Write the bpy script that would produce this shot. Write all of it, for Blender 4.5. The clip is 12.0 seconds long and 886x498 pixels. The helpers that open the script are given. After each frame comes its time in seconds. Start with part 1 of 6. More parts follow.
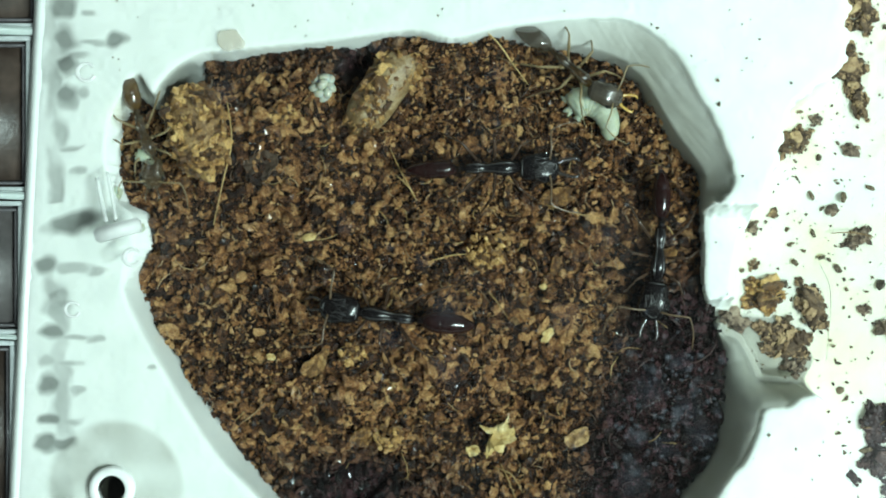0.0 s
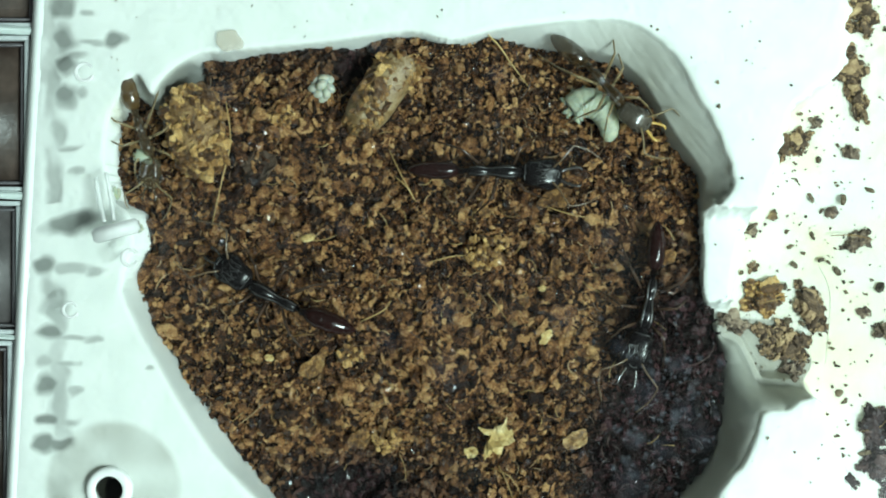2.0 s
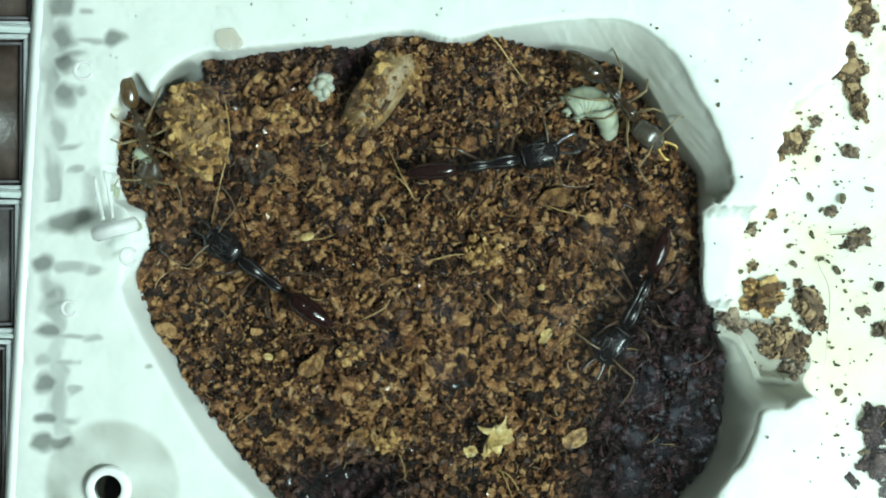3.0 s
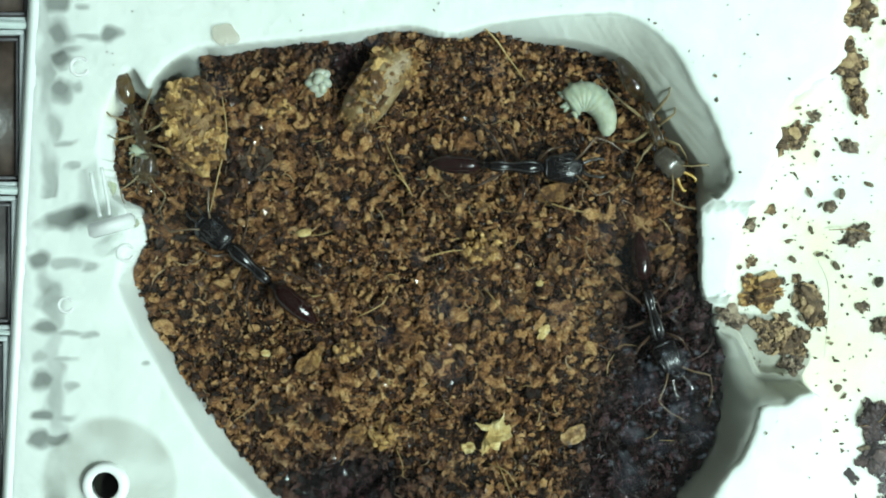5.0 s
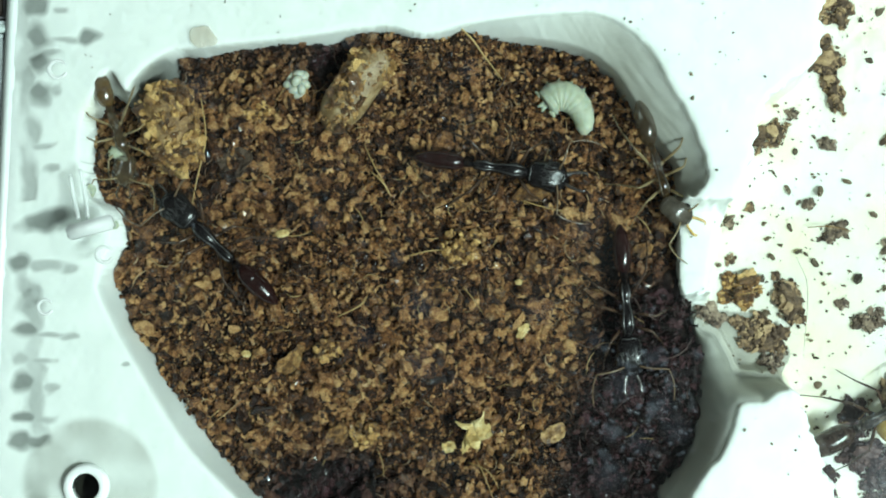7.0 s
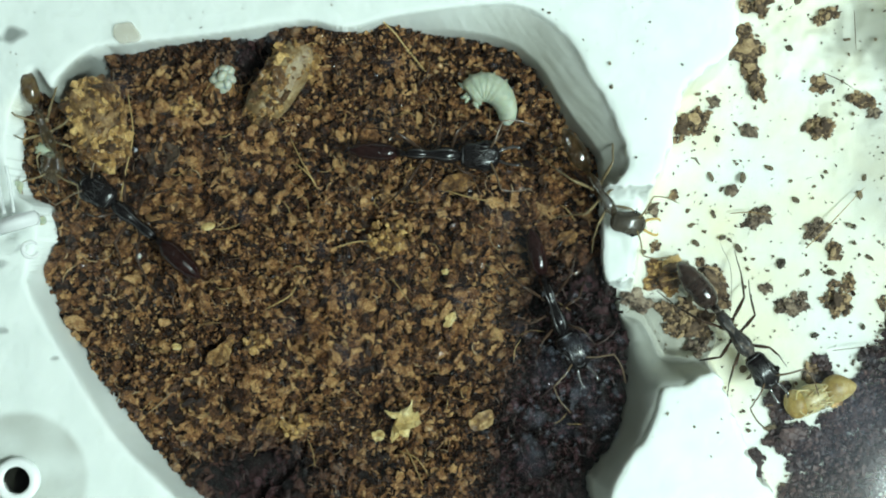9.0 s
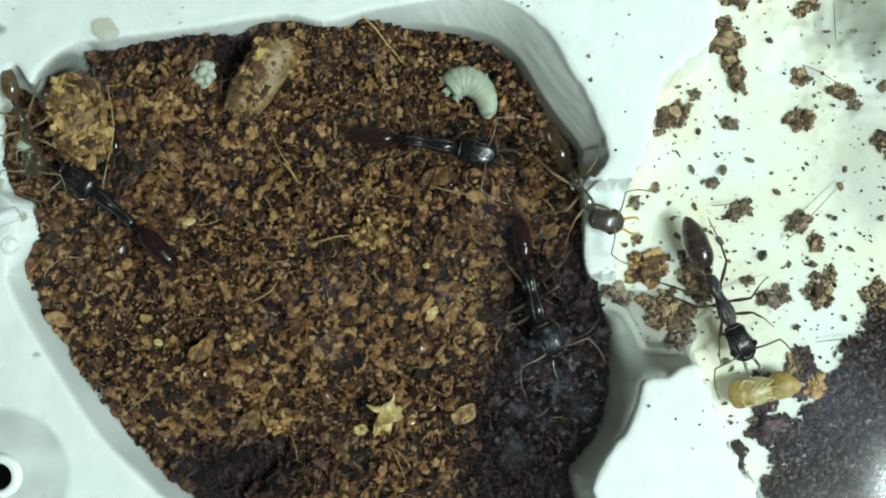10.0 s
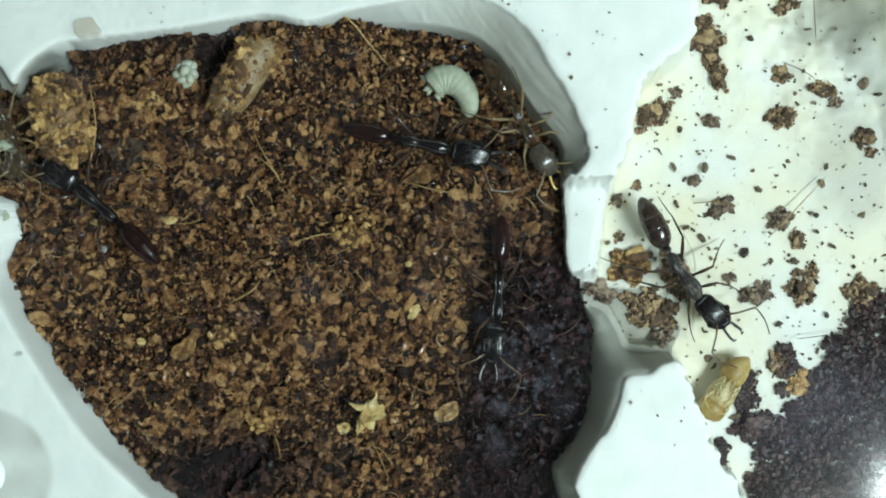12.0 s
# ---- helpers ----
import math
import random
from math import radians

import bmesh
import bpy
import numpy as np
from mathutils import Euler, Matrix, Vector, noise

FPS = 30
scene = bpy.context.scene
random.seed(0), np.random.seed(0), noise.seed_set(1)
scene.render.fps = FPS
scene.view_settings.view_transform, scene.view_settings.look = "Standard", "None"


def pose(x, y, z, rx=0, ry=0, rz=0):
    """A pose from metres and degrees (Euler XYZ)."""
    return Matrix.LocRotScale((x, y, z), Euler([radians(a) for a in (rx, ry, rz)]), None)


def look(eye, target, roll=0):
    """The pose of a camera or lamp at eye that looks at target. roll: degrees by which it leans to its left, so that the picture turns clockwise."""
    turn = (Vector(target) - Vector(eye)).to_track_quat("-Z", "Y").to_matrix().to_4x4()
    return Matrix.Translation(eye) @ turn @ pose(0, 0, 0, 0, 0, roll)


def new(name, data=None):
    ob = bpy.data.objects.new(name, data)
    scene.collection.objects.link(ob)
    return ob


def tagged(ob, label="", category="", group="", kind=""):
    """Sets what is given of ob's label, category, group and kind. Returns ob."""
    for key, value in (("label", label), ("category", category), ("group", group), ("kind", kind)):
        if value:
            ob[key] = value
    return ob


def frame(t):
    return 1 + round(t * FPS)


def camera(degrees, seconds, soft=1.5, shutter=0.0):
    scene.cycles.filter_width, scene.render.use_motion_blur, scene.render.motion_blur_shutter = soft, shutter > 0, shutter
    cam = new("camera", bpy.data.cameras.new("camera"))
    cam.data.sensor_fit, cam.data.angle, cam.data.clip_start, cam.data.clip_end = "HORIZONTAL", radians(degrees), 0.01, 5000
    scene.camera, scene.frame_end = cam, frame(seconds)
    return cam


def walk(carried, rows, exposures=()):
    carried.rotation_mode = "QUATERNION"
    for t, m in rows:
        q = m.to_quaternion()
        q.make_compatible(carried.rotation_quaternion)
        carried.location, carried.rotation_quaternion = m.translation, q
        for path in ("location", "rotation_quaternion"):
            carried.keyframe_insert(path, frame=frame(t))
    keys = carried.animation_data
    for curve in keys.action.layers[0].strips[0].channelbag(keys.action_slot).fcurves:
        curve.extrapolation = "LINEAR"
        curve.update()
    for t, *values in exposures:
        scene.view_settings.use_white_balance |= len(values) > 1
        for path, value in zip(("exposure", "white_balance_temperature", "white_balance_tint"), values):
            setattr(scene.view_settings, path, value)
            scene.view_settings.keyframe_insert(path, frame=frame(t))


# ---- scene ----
cam = camera(38.8, 12.0, soft=1.9)
walk(cam, [
    (0.0, pose(0.00000, 0.00000, 0.08905, 0.00, 0.00, 0.00)), (0.5, pose(0.00020, 0.00034, 0.08904, -0.23, 0.13, -0.03)),
    (1.0, pose(-0.00015, 0.00034, 0.08888, -0.21, -0.08, 0.08)), (1.5, pose(0.00003, 0.00028, 0.08898, -0.16, 0.01, 0.04)),
    (2.0, pose(0.00012, 0.00029, 0.08889, -0.12, 0.02, 0.19)), (2.5, pose(-0.00006, 0.00044, 0.08885, -0.17, -0.09, 0.17)),
    (3.0, pose(0.00012, 0.00001, 0.08881, 0.00, -0.01, 0.21)), (5.0, pose(0.00043, 0.00002, 0.08855, -0.19, 0.08, 0.12)),
    (5.5, pose(0.00075, -0.00014, 0.08870, -0.12, 0.21, 0.02)), (6.0, pose(0.00118, -0.00002, 0.08881, -0.21, 0.39, -0.18)),
    (6.5, pose(0.00130, -0.00021, 0.08876, -0.12, 0.23, -0.34)), (7.0, pose(0.00228, -0.00047, 0.08886, 0.10, 0.27, -0.28)),
    (9.0, pose(0.00702, -0.00149, 0.08993, 0.25, -0.15, -1.14)), (9.5, pose(0.00751, -0.00191, 0.09000, 0.32, -0.24, -1.34)),
    (10.0, pose(0.00822, -0.00193, 0.08998, 0.23, -0.26, -1.49)), (10.5, pose(0.00855, -0.00246, 0.09008, 0.51, -0.35, -1.76)),
    (11.0, pose(0.00923, -0.00231, 0.09008, 0.41, -0.28, -1.75)), (11.5, pose(0.00948, -0.00234, 0.09012, 0.44, -0.27, -1.89)),
    (12.0, pose(0.00938, -0.00268, 0.09016, 0.58, -0.35, -1.70))],
    exposures=[(0.0, 0.02, 6400, 6), (6.5, 0.02, 6400, 6), (9.5, -0.19, 6450, 10), (12.0, -0.34, 6420, 15)])

MM = 0.001          # the plan below is drawn in millimetres
PI = math.pi

# ---------------------------------------------------------------- light
world = bpy.data.worlds.new("room")
scene.world = world
world.use_nodes = True
room = world.node_tree.nodes["Background"]
room.inputs["Color"].default_value = (0.95, 1.0, 0.97, 1)
room.inputs["Strength"].default_value = 0.1

LED_COLOUR = (0.845, 1.0, 0.975)
LED_POWER = 0.244


def led(x, y, z):
    lamp = bpy.data.lights.new("led", "AREA")
    lamp.shape, lamp.size, lamp.energy, lamp.color = "DISK", 22 * MM, LED_POWER, LED_COLOUR
    ob = new("led", lamp)
    ob.matrix_world = look((x * MM, y * MM, z * MM), (5 * MM, 0, 0))
    return ob


# a short row of cool white diodes beside the camera
for k in range(4):
    led(100 + 27 * k, -82 + 18 * k, 215)



# ---------------------------------------------------------------- materials
def node_mat(name):
    m = bpy.data.materials.new(name)
    m.use_nodes = True
    nt = m.node_tree
    return m, nt.nodes, nt.links, nt.nodes["Principled BSDF"]


def ramp_node(nodes, stops, interpolation="LINEAR"):
    r = nodes.new("ShaderNodeValToRGB")
    r.color_ramp.interpolation = interpolation
    e = r.color_ramp.elements
    while len(e) < len(stops):
        e.new(0.5)
    for el, (p, c) in zip(e, stops):
        el.position, el.color = p, (*c, 1)
    return r


def noise_node(nodes, links, coord, per_mm, detail=4, rough=0.6, distortion=0.0):
    n = nodes.new("ShaderNodeTexNoise")
    n.inputs["Scale"].default_value = per_mm / MM
    n.inputs["Detail"].default_value = detail
    n.inputs["Roughness"].default_value = rough
    n.inputs["Distortion"].default_value = distortion
    links.new(coord, n.inputs["Vector"])
    return n


def bump_node(nodes, links, height, strength, depth_mm, out):
    b = nodes.new("ShaderNodeBump")
    b.inputs["Strength"].default_value = strength
    b.inputs["Distance"].default_value = depth_mm * MM
    links.new(height, b.inputs["Height"])
    links.new(b.outputs["Normal"], out)
    return b


def mix_rgb(nodes, links, fac, a, b, kind="MIX"):
    m = nodes.new("ShaderNodeMix")
    m.data_type, m.blend_type = "RGBA", kind
    for sock, val in ((m.inputs[0], fac), (m.inputs[6], a), (m.inputs[7], b)):
        if isinstance(val, (int, float)):
            sock.default_value = val
        elif isinstance(val, tuple):
            sock.default_value = (*val, 1)
        else:
            links.new(val, sock)
    return m.outputs[2]


def surface(name, stops, per_mm, rough=0.6, bump=0.3, depth=0.05, fine=6.0, island=0.0, spec=0.5, coat=0.0,
            sub=0.0, sub_radius=(1, 0.7, 0.4), trans=0.0, alpha=1.0, objrand=0.0, damp_shade=None, patch=0.0, speckle=0.35):
    """A two-scale surface: colours from coarse noise (and a random value for each piece), relief from fine noise."""
    m, nodes, links, bsdf = node_mat(name)
    tc = nodes.new("ShaderNodeTexCoord").outputs["Object"]
    coarse = noise_node(nodes, links, tc, per_mm)
    grain = noise_node(nodes, links, tc, per_mm * fine, 3)
    value = coarse.outputs["Fac"]
    ramp = ramp_node(nodes, stops)
    add = nodes.new("ShaderNodeMath")
    add.operation = "MULTIPLY_ADD"
    links.new(grain.outputs["Fac"], add.inputs[0])
    add.inputs[1].default_value = speckle
    links.new(value, add.inputs[2])
    value = add.outputs[0]
    sub_half = nodes.new("ShaderNodeMath")
    sub_half.operation = "SUBTRACT"
    links.new(value, sub_half.inputs[0])
    sub_half.inputs[1].default_value = speckle * 0.5 - 0.02
    value = sub_half.outputs[0]
    if patch:
        # broad light and dark patches
        broad = noise_node(nodes, links, tc, 0.22, 2)
        shift = nodes.new("ShaderNodeMath")
        shift.operation = "MULTIPLY_ADD"
        links.new(broad.outputs["Fac"], shift.inputs[0])
        shift.inputs[1].default_value = 2 * patch
        links.new(value, shift.inputs[2])
        level = nodes.new("ShaderNodeMath")
        level.operation = "SUBTRACT"
        links.new(shift.outputs[0], level.inputs[0])
        level.inputs[1].default_value = patch
        value = level.outputs[0]
    if island or objrand:
        mixv = nodes.new("ShaderNodeMix")
        mixv.inputs[0].default_value = island or objrand
        links.new(value, mixv.inputs[2])
        if island:
            links.new(nodes.new("ShaderNodeNewGeometry").outputs["Random Per Island"], mixv.inputs[3])
        else:
            links.new(nodes.new("ShaderNodeObjectInfo").outputs["Random"], mixv.inputs[3])
        value = mixv.outputs[0]
    links.new(value, ramp.inputs["Fac"])
    colour = ramp.outputs["Color"]
    bsdf.inputs["Roughness"].default_value = rough
    if damp_shade:
        # pieces darkened in colour for shade and damp, by the amount stored on the mesh
        wet_shade = nodes.new("ShaderNodeAttribute")
        wet_shade.attribute_name = "damp_shade"
        darkened = mix_rgb(nodes, links, 1.0, colour, damp_shade, "MULTIPLY")
        colour = mix_rgb(nodes, links, wet_shade.outputs["Fac"], colour, darkened)
    links.new(colour, bsdf.inputs["Base Color"])
    bump_node(nodes, links, grain.outputs["Fac"], bump, depth, bsdf.inputs["Normal"])
    bsdf.inputs["Specular IOR Level"].default_value = spec
    bsdf.inputs["Coat Weight"].default_value = coat
    bsdf.inputs["Coat Roughness"].default_value = 0.08
    if sub:
        bsdf.inputs["Subsurface Weight"].default_value = sub
        bsdf.inputs["Subsurface Radius"].default_value = sub_radius
        bsdf.inputs["Subsurface Scale"].default_value = 0.4 * MM
    bsdf.inputs["Transmission Weight"].default_value = trans
    bsdf.inputs["Alpha"].default_value = alpha
    return m


SOIL = surface("coir_soil", [(0.28, (0.008, 0.0034, 0.0026)), (0.4, (0.05, 0.02, 0.01)), (0.51, (0.19, 0.08, 0.031)),
                             (0.62, (0.45, 0.21, 0.079)), (0.78, (0.84, 0.51, 0.215))], 1.9, 0.26, 1.0, 0.45, 5, island=0.42, spec=0.8, coat=0.12, damp_shade=(0.13, 0.105, 0.29), patch=0.2, speckle=0.85)
COIR = surface("coir_hair", [(0.2, (0.05, 0.024, 0.012)), (0.55, (0.2, 0.11, 0.05)), (0.85, (0.46, 0.31, 0.15))], 1.2, 0.35, 0.3, 0.03, 5, island=0.6, damp_shade=(0.2, 0.16, 0.28))
# shade of the crevices between grains is put into the bed's colour
SOIL_BED = surface("soil_bed", [(0.25, (0.01, 0.005, 0.003)), (0.55, (0.04, 0.02, 0.01)), (0.85, (0.12, 0.06, 0.026))],
                   2.4, 0.7, 1.0, 0.25, 3, spec=0.3, damp_shade=(0.2, 0.2, 0.28))
DEBRIS = surface("frass", [(0.15, (0.016, 0.01, 0.008)), (0.42, (0.095, 0.062, 0.04)), (0.65, (0.29, 0.19, 0.105)), (0.88, (0.58, 0.43, 0.24))],
                 1.2, 0.75, 0.9, 0.1, 5, island=0.5, spec=0.3)
GREY_DEBRIS = surface("grey_frass", [(0.25, (0.014, 0.01, 0.009)), (0.42, (0.09, 0.063, 0.048)), (0.58, (0.25, 0.18, 0.125)), (0.76, (0.5, 0.4, 0.29))],
                      1.8, 0.5, 1.0, 0.2, 5, island=0.3)
SPECK = surface("dark_speck", [(0.2, (0.035, 0.027, 0.018)), (0.8, (0.19, 0.14, 0.085))], 2, 0.7, island=0.6)
CHIP = surface("dry_chip", [(0.3, (0.025, 0.011, 0.005)), (0.48, (0.14, 0.064, 0.022)), (0.62, (0.36, 0.19, 0.062)), (0.75, (0.6, 0.38, 0.15))], 2.2, 0.3, 1.0, 0.3, 4, objrand=0.15, spec=0.7)
HUSK = surface("pale_husk", [(0.28, (0.26, 0.15, 0.045)), (0.5, (0.54, 0.38, 0.14)), (0.75, (0.78, 0.65, 0.36))], 1.1, 0.5, 0.9, 0.14, 6, sub=0.1)
FIBRE = surface("dry_fibre", [(0.2, (0.2, 0.11, 0.03)), (0.8, (0.5, 0.34, 0.13))], 1.0, 0.5, objrand=0.6)
ANT_BLACK = surface("black_cuticle", [(0.2, (0.003, 0.003, 0.004)), (0.8, (0.008, 0.006, 0.006))], 1.6, 0.22, 0.35, 0.04, 2.5, spec=0.4)
ANT_RIDGE = surface("polished_ridge", [(0.2, (0.01, 0.01, 0.011)), (0.8, (0.03, 0.028, 0.028))], 2.5, 0.32, 0.3, 0.04, 3, spec=1.0, coat=0.3)
ANT_FEELER = surface("straw_feeler_cuticle", [(0.2, (0.05, 0.03, 0.018)), (0.8, (0.16, 0.105, 0.06))], 0.8, 0.25, 0.1, 0.01, 6, coat=0.5)
ANT_GASTER = surface("red_brown_cuticle", [(0.25, (0.006, 0.002, 0.002)), (0.75, (0.024, 0.006, 0.005))], 0.5, 0.16, 0.1, 0.01, 8, spec=0.5)
DUSTY = surface("dusty_cuticle", [(0.3, (0.008, 0.008, 0.009)), (0.48, (0.032, 0.028, 0.028)), (0.7, (0.17, 0.135, 0.105))], 2.6, 0.45, 1.0, 0.12, 3, spec=0.3)
ANT_JAW = surface("jaw_cuticle", [(0.2, (0.012, 0.009, 0.008)), (0.8, (0.035, 0.026, 0.022))], 1.5, 0.22, 0.1, 0.01, 4, spec=0.8, coat=0.8)
ANT_LEG = surface("brown_leg_cuticle", [(0.2, (0.018, 0.01, 0.007)), (0.8, (0.075, 0.042, 0.026))], 0.6, 0.22, 0.1, 0.01, 6, coat=0.4)
CALLOW = surface("amber_cuticle", [(0.2, (0.014, 0.008, 0.003)), (0.8, (0.065, 0.037, 0.011))], 0.5, 0.15, 0.1, 0.01, 6, coat=0.8, alpha=0.55)
TENERAL = surface("straw_amber_cuticle", [(0.2, (0.04, 0.022, 0.008)), (0.8, (0.17, 0.1, 0.032))], 0.6, 0.18, 0.1, 0.01, 6, coat=0.6, alpha=0.85)
TENERAL_CLEAR = surface("clear_amber_cuticle", [(0.2, (0.03, 0.02, 0.01)), (0.8, (0.1, 0.07, 0.035))], 0.6, 0.15, 0.1, 0.01, 6, coat=0.8, alpha=0.5)
CALLOW_HEAD = surface("smoky_cuticle", [(0.2, (0.024, 0.02, 0.016)), (0.8, (0.085, 0.07, 0.052))], 0.8, 0.2, 0.3, 0.03, 4, coat=0.25)
CALLOW_JAW = surface("golden_cuticle", [(0.2, (0.35, 0.19, 0.03)), (0.8, (0.65, 0.42, 0.1))], 0.8, 0.25, 0.1, 0.01, 6, coat=0.5)
CALLOW_LEG = surface("straw_leg_cuticle", [(0.2, (0.12, 0.08, 0.035)), (0.8, (0.36, 0.27, 0.14))], 0.6, 0.3, 0.1, 0.01, 6, coat=0.2, alpha=0.75)


def band_cuticle(material, strength):
    """Paler, duller membrane showing between the plates of the gaster."""
    nodes, links = material.node_tree.nodes, material.node_tree.links
    bsdf = nodes["Principled BSDF"]
    was = bsdf.inputs["Base Color"].links[0].from_socket
    wave = nodes.new("ShaderNodeTexWave")
    wave.inputs["Scale"].default_value = 330
    wave.inputs["Distortion"].default_value = 0.6
    wave.inputs["Phase Offset"].default_value = 1.2
    links.new(nodes.new("ShaderNodeTexCoord").outputs["Object"], wave.inputs["Vector"])
    edge = ramp_node(nodes, [(0.8, (0, 0, 0)), (0.97, (strength, strength, strength))])
    links.new(wave.outputs["Fac"], edge.inputs["Fac"])
    links.new(mix_rgb(nodes, links, edge.outputs["Color"], was, (0.1, 0.07, 0.055)), bsdf.inputs["Base Color"])


band_cuticle(ANT_GASTER, 0.03)
GASTER_PALE = surface("brown_banded_cuticle", [(0.25, (0.012, 0.007, 0.006)), (0.75, (0.05, 0.032, 0.025))], 0.7, 0.15, 0.1, 0.01, 8, spec=0.5, coat=0.3)
band_cuticle(GASTER_PALE, 0.18)
band_cuticle(TENERAL, 0.6)
EYE = surface("eye", [(0.2, (0.005, 0.005, 0.005)), (0.8, (0.01, 0.01, 0.01))], 3, 0.1, coat=0.5)
EGG = surface("egg_shell", [(0.2, (0.36, 0.38, 0.31)), (0.8, (0.52, 0.54, 0.45))], 1.5, 0.4, 0.1, 0.02, 4, sub=0.7, coat=0.3)
LARVA = surface("larva_skin", [(0.2, (0.28, 0.32, 0.235)), (0.8, (0.5, 0.53, 0.41))], 1.2, 0.55, 0.5, 0.06, 6, sub=0.6, coat=0.0)
COCOON = surface("cocoon_silk", [(0.28, (0.06, 0.034, 0.015)), (0.48, (0.22, 0.12, 0.045)), (0.72, (0.5, 0.33, 0.14))], 1.1, 0.45, 1.0, 0.16, 5, sub=0.1)
SILK = surface("bare_silk", [(0.25, (0.09, 0.05, 0.02)), (0.5, (0.22, 0.14, 0.06)), (0.75, (0.44, 0.34, 0.2))], 0.8, 0.4, 0.8, 0.1, 6, sub=0.15)
COAT = surface("coat_crumbs", [(0.25, (0.025, 0.011, 0.004)), (0.45, (0.17, 0.08, 0.026)), (0.6, (0.45, 0.25, 0.08)), (0.8, (0.78, 0.52, 0.2))], 1.8, 0.3, 0.9, 0.25, 4, island=0.45, spec=0.7, coat=0.12)
GOLD = surface("golden_crumbs", [(0.2, (0.2, 0.1, 0.03)), (0.5, (0.45, 0.26, 0.08)), (0.85, (0.7, 0.48, 0.2))], 1.5, 0.5, 0.8, 0.12, 4, island=0.4)
HEAP = surface("dark_heap", [(0.2, (0.008, 0.004, 0.005)), (0.5, (0.034, 0.016, 0.017)), (0.85, (0.14, 0.08, 0.07))], 0.8, 0.55, 0.9, 0.1, 5, island=0.28)
PUPA = surface("yellow_pupa_skin", [(0.25, (0.2, 0.118, 0.026)), (0.5, (0.34, 0.23, 0.06)), (0.75, (0.54, 0.43, 0.2))], 0.45, 0.5, 0.3, 0.05, 8, sub=0.5, coat=0.05)
PUPA_PALE = surface("cream_pupa_skin", [(0.25, (0.3, 0.19, 0.06)), (0.5, (0.5, 0.4, 0.19)), (0.75, (0.66, 0.6, 0.4))], 0.6, 0.45, 0.4, 0.06, 8, sub=0.4, coat=0.08)
STAIN = surface("dried_smear", [(0.2, (0.5, 0.4, 0.28)), (0.8, (0.8, 0.76, 0.64))], 0.9, 0.6, alpha=0.33)
FROST = surface("frosted_plastic", [(0.2, (0.84, 0.9, 0.88)), (0.8, (0.92, 0.96, 0.94))], 0.8, 0.45, 0.3, 0.03, 6, alpha=0.6)
WHITE_PLASTIC = surface("white_plastic", [(0.2, (0.78, 0.81, 0.79)), (0.8, (0.88, 0.9, 0.88))], 0.5, 0.35, 0.15, 0.03, 8)
BAR = surface("greyed_plastic", [(0.2, (0.42, 0.48, 0.47)), (0.8, (0.6, 0.66, 0.64))], 0.5, 0.3, 0.15, 0.03, 8)
# bore lining painted near black in place of the hole's own shade
BORE_SHADE = surface("bore_shade", [(0.2, (0.008, 0.008, 0.006)), (0.8, (0.03, 0.03, 0.02))], 1.0, 0.6)
TRAY = surface("brown_tray", [(0.25, (0.014, 0.009, 0.007)), (0.5, (0.038, 0.025, 0.019)), (0.8, (0.1, 0.07, 0.056))], 0.25, 0.4, 0.4, 0.1, 6)
TRAY_GREY = surface("grey_brown_tray", [(0.25, (0.05, 0.045, 0.045)), (0.5, (0.09, 0.08, 0.08)), (0.8, (0.16, 0.15, 0.15))], 0.25, 0.45, 0.4, 0.1, 6)
CELL = surface("grey_cell_frame", [(0.2, (0.34, 0.36, 0.37)), (0.8, (0.58, 0.61, 0.62))], 0.5, 0.3, 0.15, 0.03, 8)
CELL_DARK = surface("dark_cell_lip", [(0.2, (0.05, 0.045, 0.05)), (0.8, (0.14, 0.13, 0.14))], 0.5, 0.3, 0.15, 0.03, 8)
TABLE_WOOD = surface("dark_table_wood", [(0.2, (0.016, 0.009, 0.006)), (0.55, (0.045, 0.025, 0.016)), (0.9, (0.11, 0.07, 0.05))], 0.12, 0.35, 0.3, 0.1, 7)


